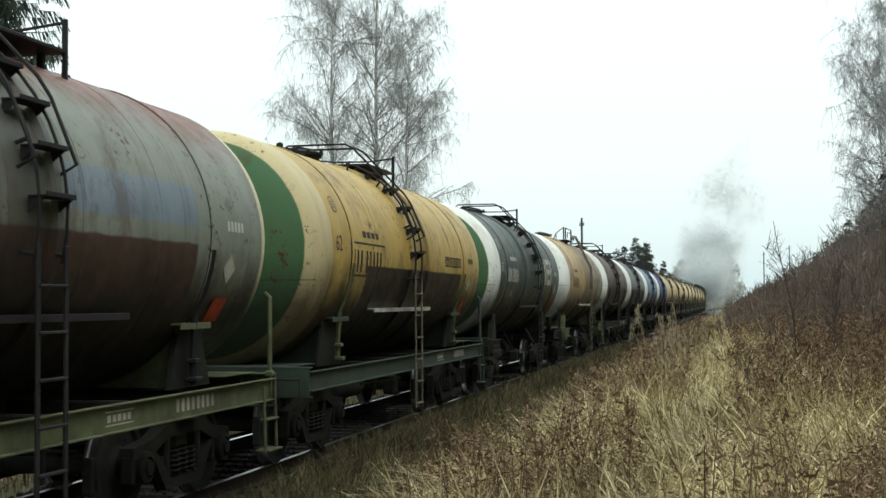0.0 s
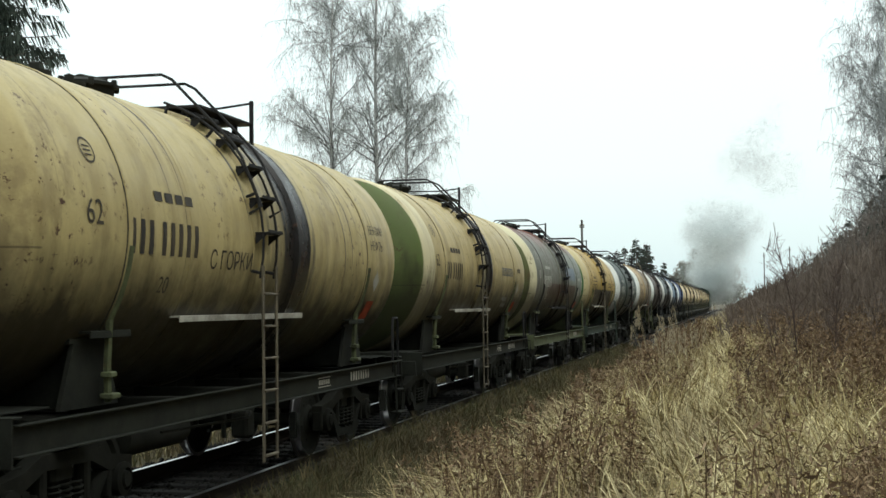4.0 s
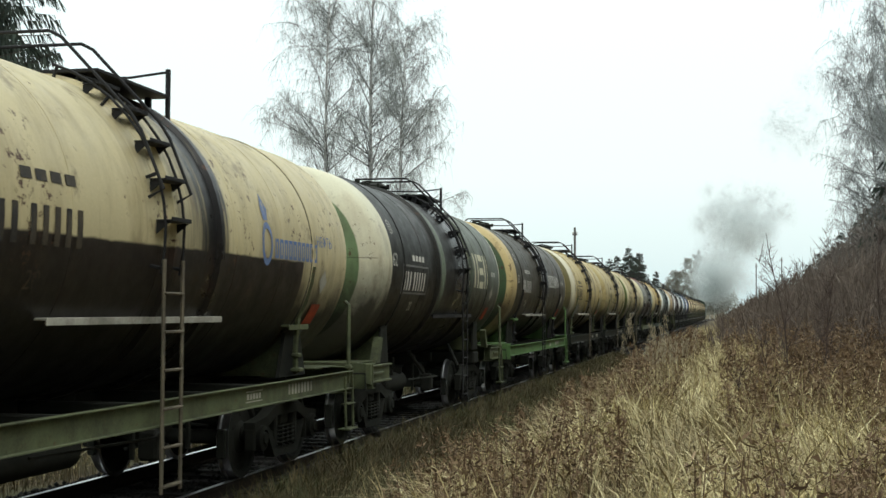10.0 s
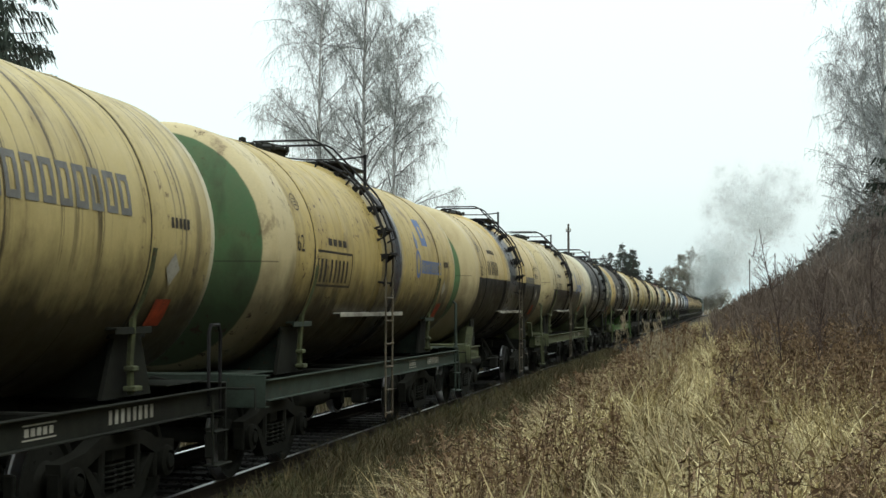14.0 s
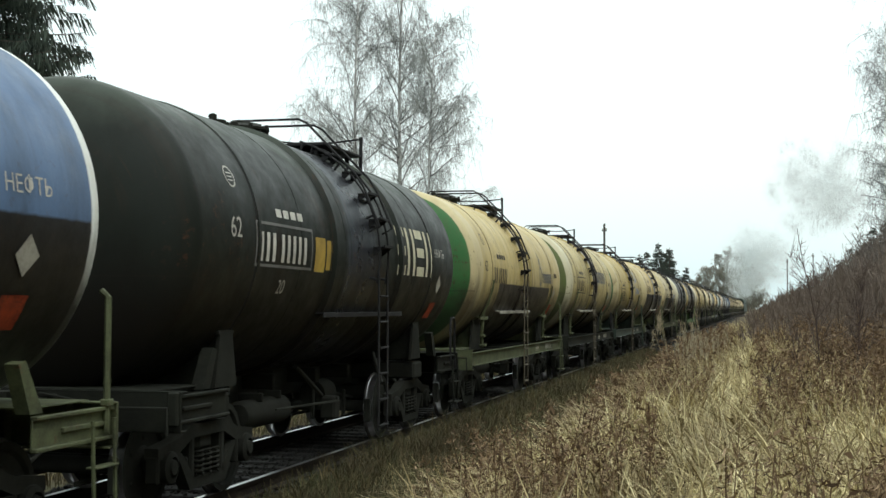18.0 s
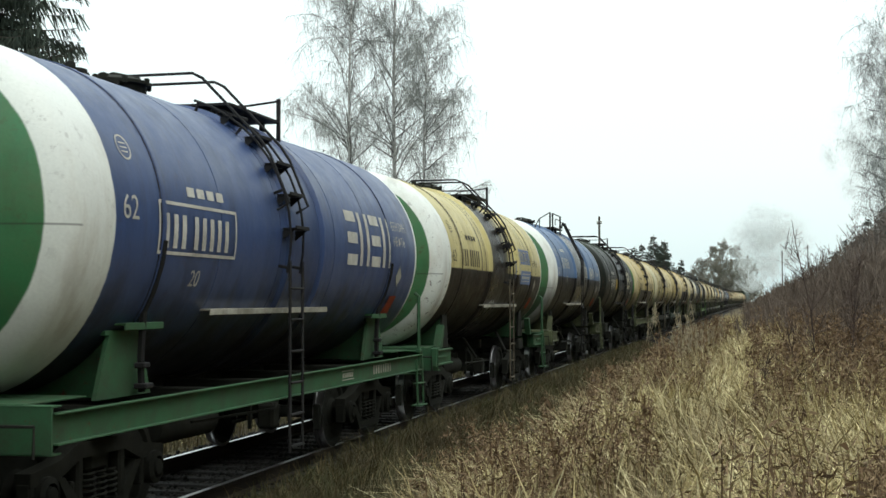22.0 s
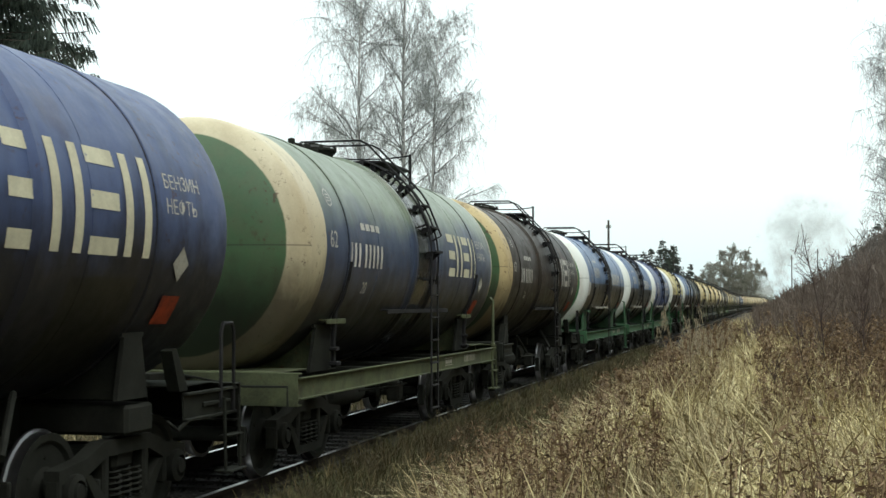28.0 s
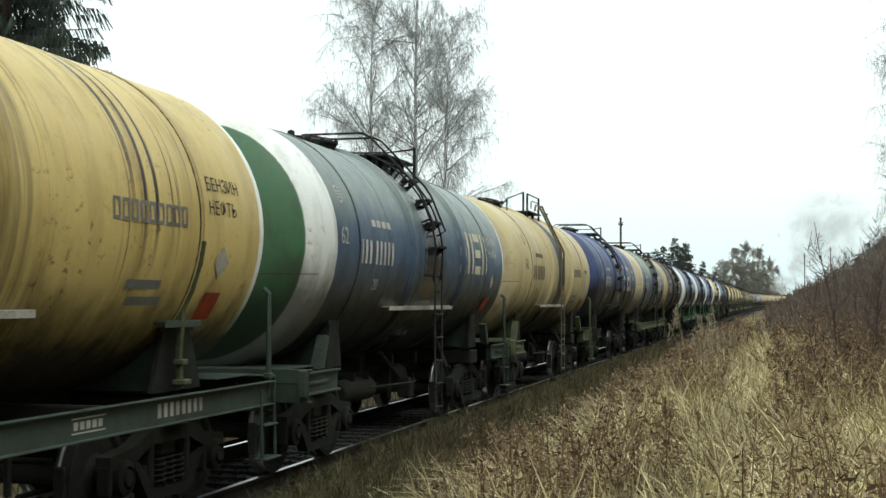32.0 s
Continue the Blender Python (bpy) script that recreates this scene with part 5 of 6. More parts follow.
def bare_tree(name, x, y, height, crown, seed, label, lean=0.0, twigs=5200, category="birch tree", stout=1.0, skin=None):
    rng = np.random.default_rng(seed)
    skin = skin or TWIG
    z0 = float(ground_z(np.array(x), np.array(y))) - 0.1
    tree = thing(name, label, category, m=pose(x, y, z0))
    t = np.linspace(0, 1, 14)
    trunk = np.stack([lean * height * t ** 1.5 + 0.12 * np.sin(t * 5 + seed), 0.1 * np.cos(t * 4 + seed), height * t], 1)
    rad = 0.0056 * height * (1 - t) ** 0.85 + 0.01
    vs, fs = tubes(trunk[None], rad[None], 10)
    part("trunk", quick_mesh("trunk", vs, fs, True), BIRCH_BARK, tree)
    n1 = int(height * 3.0)
    u = 0.16 + 0.8 * rng.random(n1) ** 1.35
    base = np.stack([np.interp(u, t, trunk[:, i]) for i in range(3)], 1)
    az = rng.uniform(0, 2 * np.pi, n1)
    ln = crown * (0.35 + 1.1 * np.sqrt(np.clip(1 - u, 0, 1)) * np.clip(u * 2.4, 0, 1)) * rng.uniform(0.6, 1.1, n1)
    d1 = np.stack([np.cos(az) * 0.75, np.sin(az) * 0.75, np.full(n1, 0.9)], 1)
    limbs = branchlets(rng, base, d1, ln, n1, 0.15, 8, 0.12)
    r1 = np.interp(u, t, rad)[:, None] * 0.36 * np.linspace(1, 0.2, 8)[None] + 0.004
    vs, fs = tubes(limbs, r1, 5)
    tagged(part("limb_work", quick_mesh("limbs", vs, fs, True), LIMB if skin != FAR_TWIG else skin, tree), kind="stuff")
    n2 = n1 * 11
    i = rng.integers(0, n1, n2)
    f = rng.uniform(0.2, 1.0, n2) * 6.99
    k0 = f.astype(int)
    b2 = limbs[i, k0] + (limbs[i, np.minimum(k0 + 1, 7)] - limbs[i, k0]) * (f - k0)[:, None]
    d2 = (limbs[i, -1] - limbs[i, 0])
    d2 = d2 / (np.linalg.norm(d2, axis=1, keepdims=True) + 1e-6) * 0.8 + rng.normal(0, 0.5, (n2, 3))
    sub = branchlets(rng, b2, d2, rng.uniform(0.5, 1.4, n2) * crown * 0.3, n2, 0.12, 5)
    vs2, fs2 = tubes(sub, np.full((n2, 1), 0.009 * stout) * np.linspace(1, 0.4, 5)[None], 2)
    n3 = twigs
    i = rng.integers(0, n2, n3)
    k0 = rng.integers(1, 5, n3)
    tw = branchlets(rng, sub[i, k0], rng.normal(0, 0.45, (n3, 3)) + (0, 0, -0.55), rng.uniform(0.25, 0.95, n3) * crown * 0.22, n3, 0.6, 3)
    vs3, fs3 = tubes(tw, np.full((n3, 1), 0.0055 * stout) * np.linspace(1, 0.5, 3)[None], 2)
    part("crown", quick_mesh("crown", np.concatenate([vs2, vs3]), np.concatenate([fs2, fs3 + len(vs2)])), skin, tree, "bare drooping twigs")["kind"] = "stuff"
    return tree


bare_tree("birch", -12.9, 61, 20, 3.7, 1, "bare grey birch tree beyond the train", 0.02, 10500, stout=0.9)
bare_tree("birch", -10.7, 62, 23, 3.8, 2, "tall bare birch tree beyond the train", 0.0, 10500, stout=0.9)
bare_tree("birch", -8.8, 60, 16.2, 3.2, 14, "slender bare birch tree beyond the train", 0.02, 9000, stout=0.9)
bare_tree("birch", 16.6, 84, 22, 4.4, 4, "bare birch tree at the wood's edge", -0.03, 7500, stout=1.4, skin=DIM_TWIG)
bare_tree("birch", 18.8, 90, 24, 4.5, 5, "tall bare birch tree at the wood's edge", 0.0, 7500, stout=1.4, skin=DIM_TWIG)
bare_tree("birch", 17.6, 102, 20, 4.6, 6, "leaning bare birch tree at the wood's edge", -0.05, 7500, stout=1.4, skin=DIM_TWIG)
bare_tree("birch", 18.0, 78, 19, 3.8, 7, "bare birch tree with dark limbs at the wood's edge", -0.02, 7500, stout=1.4, skin=DIM_TWIG)
for i, (x, y, h) in enumerate(((-9, 415, 15), (-6, 425, 19), (-3, 430, 21), (-12, 420, 12), (0.5, 440, 20), (3.5, 450, 17), (6, 455, 14), (-4.5, 432, 17), (-1, 420, 15), (2, 428, 13))):
    bare_tree("tree", x, y, h, 3.6, 30 + i, "distant bare tree beyond the bend", 0.0, 7000, "tree", 4.5, FAR_TWIG)


def far_wood():
    """The line of woods beyond the bend, a dense tangle of stems and twigs."""
    rng = np.random.default_rng(90)
    n = 3400
    x, y = rng.uniform(-70, 130, n), rng.uniform(560, 640, n)
    top = 6 + 3.0 * np.sin(x * 0.31) + 2.0 * np.sin(x * 0.83 + 1) + rng.normal(0, 1.2, n)
    z = rng.random(n) * np.maximum(top, 2.5)
    ln = rng.uniform(1.5, 3.5, n)
    p = branchlets(rng, np.stack([x, y, z], 1), rng.normal(0, 0.5, (n, 3)) + (0, 0, 0.8), ln, n, 0.2, 4, 0.2)
    vs, fs = tubes(p, np.full((n, 1), 0.22) * np.linspace(1, 0.5, 4)[None], 2)
    solid("distant_wood", quick_mesh("distant_wood", vs, fs), FAR_TWIG, "line of distant grey-brown woods", "woods", kind="stuff")


far_wood()
NEEDLES = bark("dark_spruce_needles", (0.024, 0.036, 0.028), (0.05, 0.064, 0.045), 2)
FIR_BARK = bark("brown_conifer_bark", (0.09, 0.065, 0.05), (0.04, 0.03, 0.025))


def conifer(name, x, y, height, spread, seed, label, dense=1.0, category="spruce tree", fine=1.0):
    rng = np.random.default_rng(seed)
    z0 = float(ground_z(np.array(x), np.array(y))) - 0.1
    tree = thing(name, label, category, m=pose(x, y, z0))
    t = np.linspace(0, 1, 8)
    vs, fs = tubes(np.stack([0 * t, 0 * t, height * t], 1)[None], (0.014 * height * (1 - t) + 0.02)[None], 8)
    part("trunk", quick_mesh("trunk", vs, fs, True), FIR_BARK, tree)
    n = int(height * 11 * dense)
    u = rng.uniform(0.1, 0.98, n)
    az = rng.uniform(0, 2 * np.pi, n)
    ln = spread * (1 - u) ** 0.8 * rng.uniform(0.65, 1.1, n) + 0.25
    base = np.stack([0 * u, 0 * u, u * height], 1)
    d = np.stack([np.cos(az), np.sin(az), np.full(n, 0.05)], 1)
    br = branchlets(rng, base, d * 4, ln, n, 0.3, 7, 0.05)
    br[:, :, 2] += 0.22 * np.linspace(0, 1, 7)[None] ** 3 * ln[:, None]
    vs, fs = tubes(br, np.full((n, 1), 0.03) * np.linspace(1, 0.25, 7)[None], 2)
    part("bough_work", quick_mesh("branches", vs, fs), FIR_BARK, tree)["kind"] = "stuff"
    m = n * int(44 * fine)
    i = rng.integers(0, n, m)
    f = rng.uniform(0.15, 1.0, m) * 5.99
    k0 = f.astype(int)
    p = br[i, k0] + (br[i, k0 + 1] - br[i, k0]) * (f - k0)[:, None]
    size = (0.2 + 0.42 * (1 - u[i])) * rng.uniform(0.5, 1.3, m) * (spread / 4) ** 0.5
    side = np.stack([-np.sin(az[i]), np.cos(az[i]), 0 * f], 1) * rng.choice((-1, 1), m)[:, None] * 0.7
    out = np.stack([np.cos(az[i]) * 0.6, np.sin(az[i]) * 0.6, -0.8 - 1.3 * rng.random(m)], 1) + side * rng.random((m, 1)) * 1.1
    out /= np.linalg.norm(out, axis=1, keepdims=True)
    cr = np.cross(out, rng.normal(0, 1, (m, 3)))
    cr /= np.linalg.norm(cr, axis=1, keepdims=True)
    tip = p + out * size[:, None]
    w = cr * size[:, None] * (0.16 / fine)
    v4 = np.stack([p - w * 0.6, p + w * 0.6, tip + w * 0.3, tip - w * 0.3], 1)
    part("crown", quick_mesh("crown", v4.reshape(-1, 3), np.arange(4 * m).reshape(-1, 4)), NEEDLES, tree, "drooping dark needle sprays")["kind"] = "stuff"
    return tree


conifer("spruce", -18.3, 38, 25, 5.0, 21, "large dark spruce beyond the train", 3.0, fine=1.8)
for i, (x, y, h, s) in enumerate(((-10.5, 205, 11.0, 3.0), (-8.3, 200, 12.3, 3.4), (-6.4, 196, 11.4, 3.2), (-13.5, 210, 10.0, 3.0), (-4.8, 212, 9.2, 2.2), (-7.3, 203, 11.6, 3.2), (-11.8, 207, 10.6, 3.2))):
    conifer("fir", x, y, h, s, 40 + i, "dark green fir tree far beyond the train", 1.7, "fir tree")
random.seed(8)
wood = []
# young spruces behind the brush, then the taller wood along the bank
for i in range(34):
    y = 78 + i * 2.5
    x = 15.6 + 3.2 * random.random() + (4 if i % 3 == 2 else 0)
    conifer("spruce", x, y, random.uniform(6.0, 8.0) + (1.2 if i < 13 else 0) + (2.5 if i % 3 == 2 else 0), random.uniform(2.2, 2.9), 100 + i, "dark young spruce behind the brush", 0.9)
for i in range(5):
    wood.append(conifer("spruce", 24 + 3 * random.random(), 92 + i * 9, random.uniform(15, 20), random.uniform(3.4, 4.4), 60 + i, "dark spruce added to the wood on the bank, mostly unseen", 0.6))
# unseen copies, added past and behind the camera to screen off low sky
for i in range(46):
    y = 95 - i * 4.2
    x = 20 + 6 * random.random() + (7 if i % 2 else 0)
    z = float(ground_z(np.array(x), np.array(y))) - 0.1
    copy_thing(wood[i % 4], pose(x, y, z, 0, 0, random.uniform(0, 360)))
# a nearer unseen row, added to darken the tanks' flanks
for i in range(38):
    y = 66 - i * 4.2
    x = 15.5 + 3 * random.random()
    z = float(ground_z(np.array(x), np.array(y))) - 0.1
    copy_thing(wood[i % 5], pose(x, y, z, 0, 0, random.uniform(0, 360)))


def pole(x, y, h):
    z0 = float(ground_z(np.array(x), np.array(y))) - 0.3
    w = thing("telegraph_pole", "weathered grey wooden telegraph pole with small crossarm", "telegraph pole", "telegraph poles", pose(x, y, z0))
    wood = mat("grey_pole_wood", (0.1, 0.09, 0.08), amount=0.5)
    part("pole", Geo().tube([(0, 0, 0), (0, 0, h)], [0.1, 0.075], 8), wood, w)
    arm = part("crossarm", Geo().box(0, 0, h - 0.5, 0.34, 0.07, 0.08, 0.01), wood, w)
    for s in (-0.13, 0.13):
        part("insulator", Geo().lathe([(0.02, 0), (0.05, 0.03), (0.05, 0.12), (0.002, 0.15)], (s, 0, h - 0.45), "z", 10), WHITE, arm)


pole(-3.9, 90, 8.6)
pole(10.6, 200, 8.5)
pole(14.5, 205, 9.0)


# ---- dry field ----
def straw(name, a, b, c, patch=None):
    k = Net(name, 0.8)
    r = k.random(True)
    if patch:
        # whole patches are browner or paler than others
        q = k.noise(0.8, 4, 0.65)
        s = k.math("MULTIPLY", k.ramp(q, 0.4, 0.58), k.ramp(k.noise(3.2, 3, 0.6), 0.3, 0.55, 0.3, 1.0))
        a, b, c = (k.mix(s, k.mix(0.75, u, patch), u) for u in (a, b, c))
    k.color(k.mix(k.ramp(r, 0.5, 1.0), k.mix(k.ramp(r, 0.0, 0.5), a, b), c))
    return k.m


def blades(rng, x, y, length, width, bend, steps=4, az=None):
    n = len(x)
    z = ground_z(x, y) - 0.03
    az = rng.uniform(0, 2 * np.pi, n) if az is None else az
    t = np.linspace(0, 1, steps)
    lean = np.minimum(bend * rng.uniform(0.2, 1.6, n), 1.25)
    px = x[:, None] + np.cos(az)[:, None] * (lean * length)[:, None] * t ** 2
    py = y[:, None] + np.sin(az)[:, None] * (lean * length)[:, None] * t ** 2
    pz = z[:, None] + length[:, None] * (t - 0.42 * np.minimum(lean, 1.5)[:, None] * t ** 2.5)
    p = np.stack([px, py, pz], 2)
    fa = az + rng.uniform(-1.2, 1.2, n) + np.pi / 2
    w = np.stack([np.cos(fa), np.sin(fa), 0 * fa], 1)[:, None] * (width[:, None] * np.array([1, 0.9, 0.6, 0.12])[None, :steps])[:, :, None]
    vs = np.stack([p - w, p + w], 2).reshape(n, steps * 2, 3)
    q = np.array([(2 * i, 2 * i + 1, 2 * i + 3, 2 * i + 2) for i in range(steps - 1)])
    fs = (q[None] + (np.arange(n) * steps * 2)[:, None, None]).reshape(-1, 4)
    return vs.reshape(-1, 3), fs


def field_points(rng, n, x0, x1, y0, y1, power=1.8):
    y = y0 + (y1 - y0) * rng.random(n) ** power
    x = x0 + (x1 - x0) * rng.random(n)
    return x, y


def build_field():
    rng = np.random.default_rng(7)
    # tall dry grass
    # the grass grows in tufts: blades fan out from each one
    tx, ty = field_points(rng, 15500, 2.3, 17, 3.6, 70, 1.9)
    tn = rng.integers(8, 34, len(tx))
    own = np.repeat(np.arange(len(tx)), tn)
    spread = rng.normal(0, 1, (len(own), 2)) * (0.05 + 0.09 * rng.random(len(tx)))[own, None]
    x, y = tx[own] + spread[:, 0], ty[own] + spread[:, 1]
    fan = np.arctan2(spread[:, 1], spread[:, 0]) + rng.normal(0, 0.5, len(own))
    tall, tint = rng.uniform(0.55, 1.25, len(tx))[own], rng.uniform(0, 6.28, len(tx))[own]
    fan = np.where(rng.random(len(own)) < 0.4, tint, fan)
    keep = (x - 6.45) ** 2 + y ** 2 > 12
    keep &= np.abs(x - 6.45) < 2.5 + y * 0.45
    patch = np.sin(x * 1.3 + 2 * np.sin(y * 0.5)) * np.cos(y * 0.8 - x * 0.3)
    tuft = np.sin(x * 4.1 + np.sin(y * 2.3)) * np.sin(y * 3.3 + np.sin(x * 1.9))
    keep &= (patch + 0.5 * tuft > -0.45) | (rng.random(len(x)) < 0.25)
    edge = 3.2 + 0.22 * np.sin(y * 0.9) + 0.15 * np.sin(y * 2.3)
    keep &= rng.random(len(x)) < np.clip((x - edge) / 0.5, 0.002, 1)
    # the grass thins out towards the brush
    keep &= rng.random(len(x)) > 0.6 * np.clip((x - 7.0) / 1.2, 0, 1) * np.clip((y - 10) / 5, 0, 1)
    # a hollow full of dead weeds, where the grass is thin
    keep &= rng.random(len(x)) > 0.6 * np.exp(-((x - 7.7) / 0.9) ** 2 - ((y - 8.5) / 3.5) ** 2)
    x, y, patch, fan, tall = x[keep], y[keep], patch[keep], fan[keep], tall[keep]
    ln = tall * rng.uniform(0.4, 1.1, len(x)) * np.clip((x - 1.3) / 2.2, 0.5, 1.0) * (1 + 0.4 * patch)
    ln = np.minimum(ln, 0.85 + 0.4 * rng.random(len(x)))
    wd = rng.uniform(0.0032, 0.0085, len(x)) * (1 + y / 26)
    vs, fs = blades(rng, x, y, ln, wd, 0.92, 4, fan)
    # the same grass beside and behind the place where one stands, and across the track
    gx = np.concatenate([rng.uniform(3.9, 17, 62000), rng.uniform(-13, -3.2, 22000)])
    gy = np.concatenate([rng.uniform(-20, 24, 62000), rng.uniform(-20, 30, 22000)])
    out = (gx < 0) | ((np.abs(gx - 6.45) > 2.3 + np.maximum(gy, 0) * 0.45) | (gy < 3.6)) & ((gx - 6.45) ** 2 + gy ** 2 > 0.6)
    gx, gy = gx[out], gy[out]
    v2, f2 = blades(rng, gx, gy, rng.uniform(0.25, 0.8, len(gx)), rng.uniform(0.004, 0.009, len(gx)), 1.3)
    vs, fs = np.concatenate([vs, v2]), np.concatenate([fs, f2 + len(vs)])
    solid("dry_grass", quick_mesh("dry_grass", vs, fs), straw("straw_yellow_grass", (0.285, 0.22, 0.1), (0.58, 0.475, 0.235), (0.88, 0.79, 0.47), (0.14, 0.092, 0.05)), "tall straw-yellow dry grass on the bank", "grass", kind="stuff")
    # short grass, still partly green, on the verge and behind the track
    x, y = field_points(rng, 115000, 1.25, 3.6, 3.5, 60, 1.7)
    thin = rng.random(len(x)) < np.clip((x - 0.8) / 0.9, 0.15, 1)
    x, y = x[thin], y[thin]
    x2, y2 = field_points(rng, 30000, -9, -2.7, 8, 60, 1.5)
    x, y = np.concatenate([x, x2]), np.concatenate([y, y2])
    ln = rng.uniform(0.12, 0.44, len(x)) * np.where(x < 0, 1.8, np.clip(y / 12, 0.8, 1.4))
    vs, fs = blades(rng, x, y, ln, rng.uniform(0.002, 0.005, len(x)) * (1 + y / 25), 0.6)
    solid("verge_grass", quick_mesh("verge_grass", vs, fs), straw("dull_green_verge_grass", (0.055, 0.068, 0.022), (0.085, 0.085, 0.034), (0.2, 0.15, 0.07), (0.07, 0.05, 0.028)), "short half-green grass along the track bed", "grass", kind="stuff")
    # dead brown weeds with seed heads and curled leaves
    n = 4000
    x, y = field_points(rng, n * 4, 2.9, 14, 4.5, 45, 1.5)
    ok = (np.abs(x - 6.45) < 1.5 + y * 0.42) & ((x - 6.45) ** 2 + y ** 2 > 20) & (np.sin(x * 1.4 + 1) * np.sin(y * 0.75) + 0.26 * np.maximum(0, x - 7.0) + 0.3 * np.maximum(0, 4.5 - x) + 0.7 * np.exp(-((x - 7.7) / 0.9) ** 2 - ((y - 8.5) / 3.5) ** 2) + 0.5 * np.clip((x - 7.0) / 1.2, 0, 1) * np.clip((y - 10) / 5, 0, 1) + rng.normal(0, 0.14, len(x)) > 0.42)
    x, y = x[ok][:n], y[ok][:n]
    n = len(x)
    h = rng.uniform(0.5, 1.25, n) * np.clip((x - 1.6) / 2.2, 0.6, 1)
    t = np.linspace(0, 1, 5)
    lean = rng.normal(0, 0.14, (n, 2))
    st = np.stack([x[:, None] + lean[:, :1] * h[:, None] * t ** 1.5, y[:, None] + lean[:, 1:] * h[:, None] * t ** 1.5, ground_z(x, y)[:, None] - 0.05 + h[:, None] * t], 2)
    vs, fs = tubes(st, (0.0045 * (1 + y / 30))[:, None] * np.linspace(1, 0.5, 5)[None], 3)
    m = n * 70
    i = rng.integers(0, n, m)
    f = rng.uniform(0.25, 1.0, m) ** 0.45 * 3.99
    k0 = f.astype(int)
    c = st[i, k0] + (st[i, k0 + 1] - st[i, k0]) * (f - k0)[:, None] + rng.normal(0, 0.035, (m, 3)) * (1 + 0.4 * (f / 4)[:, None])
    ax = rng.normal(0, 1, (m, 1, 3))
    ax /= np.linalg.norm(ax, axis=2, keepdims=True)
    d = (rng.normal(0, 0.28, (m, 4, 3)) + ax * np.array([-1.6, -0.5, 1.6, 0.5])[None, :, None]) * (rng.uniform(0.007, 0.018, m) * (1 + y[i] / 20))[:, None, None]
    vq = (c[:, None] + d).reshape(-1, 3)
    fq = np.arange(4 * m).reshape(-1, 4) + len(vs)
    solid("dead_weeds", quick_mesh("dead_weeds", np.concatenate([vs, vq]), np.concatenate([fs, fq])), straw("dead_brown_weed", (0.08, 0.049, 0.028), (0.165, 0.102, 0.056), (0.31, 0.215, 0.125)), "dead brown weeds with seed heads in the grass", "weeds", kind="stuff")
    # brush on the bank: thousands of thin bare stems
    n = 19000
    y = 14 + 158 * rng.random(n) ** 1.5
    x = 5.6 + rng.random(n) ** 1.2 * (8 + y * 0.2)
    ok = (y > 17 + (9.6 - x) * 5) & (x > 5.8 + 0.006 * y)
    x, y = x[ok], y[ok]
    n = len(x)
    h = rng.uniform(0.8, 2.7, n) * np.clip((x - 4) / 5, 0.55, 1.15) * np.clip(y / 32, 0.45, 1)
    lean = rng.normal(0, 0.16, (n, 2))
    st = np.stack([x[:, None] + lean[:, :1] * h[:, None] * t ** 1.3, y[:, None] + lean[:, 1:] * h[:, None] * t ** 1.3, ground_z(x, y)[:, None] - 0.05 + h[:, None] * t], 2)
    vs, fs = tubes(st, (0.006 + 0.00013 * y)[:, None] * np.linspace(1, 0.35, 5)[None], 2)
    m = n * 7
    i = rng.integers(0, n, m)
    k0 = rng.integers(1, 4, m)
    tw = branchlets(rng, st[i, k0], rng.normal(0, 0.4, (m, 3)) + (0, 0, 0.9), rng.uniform(0.3, 0.9, m) * h[i] * 0.45, m, 0.0, 3, 0.15)
    v2, f2 = tubes(tw, (0.003 + 0.00011 * y[i])[:, None] * np.linspace(1, 0.5, 3)[None], 2)
    solid("brush", quick_mesh("brush", np.concatenate([vs, v2]), np.concatenate([fs, f2 + len(vs)])), REED, "dense bare red-brown brush on the bank", "brush", kind="stuff")
    # taller thicket of bare shrubs in front of the wood
    n = 2600
    y = rng.uniform(58, 128, n)
    x = 6.45 + y * 0.042 + rng.random(n) ** 0.8 * (2.6 + y * 0.075)
    h = np.clip(2.2 + (x - 6.45 - 0.042 * y) * 0.62, 2.0, 5.2) * rng.uniform(0.5, 1.08, n)
    lean = rng.normal(0, 0.12, (n, 2))
    st = np.stack([x[:, None] + lean[:, :1] * h[:, None] * t ** 1.3, y[:, None] + lean[:, 1:] * h[:, None] * t ** 1.3, ground_z(x, y)[:, None] - 0.05 + h[:, None] * t], 2)
    vs, fs = tubes(st, (0.012 + 0.0001 * y)[:, None] * np.linspace(1, 0.3, 5)[None], 2)
    m = n * 20
    i, k0 = rng.integers(0, n, m), rng.integers(1, 5, m)
    tw = branchlets(rng, st[i, k0], rng.normal(0, 0.45, (m, 3)) + (0, 0, 0.8), rng.uniform(0.2, 0.6, m) * h[i] * 0.36, m, 0.05, 4, 0.2)
    v2, f2 = tubes(tw, (0.006 + 0.00008 * y[i])[:, None] * np.linspace(1, 0.4, 4)[None], 2)
    solid("thicket", quick_mesh("thicket", np.concatenate([vs, v2]), np.concatenate([fs, f2 + len(vs)])), bark("grey_brown_thicket", (0.22, 0.18, 0.155), (0.11, 0.094, 0.084), 0.4), "tall grey-brown thicket of bare shrubs", "thicket", kind="stuff")
    # pale plume grass by the track
    for px, py in ((5.6, 20), (5.42, 20.4), (5.2, 21), (5.78, 19.6)):
        g = thing("plume_grass", "pale dry reed grass with feathery plumes", "grass", "plume grass", pose(px, py, float(ground_z(np.array(px), np.array(py)))))
        for j in range(5):
            a, l = rng.uniform(0, 6.28), rng.uniform(1.15, 1.7)
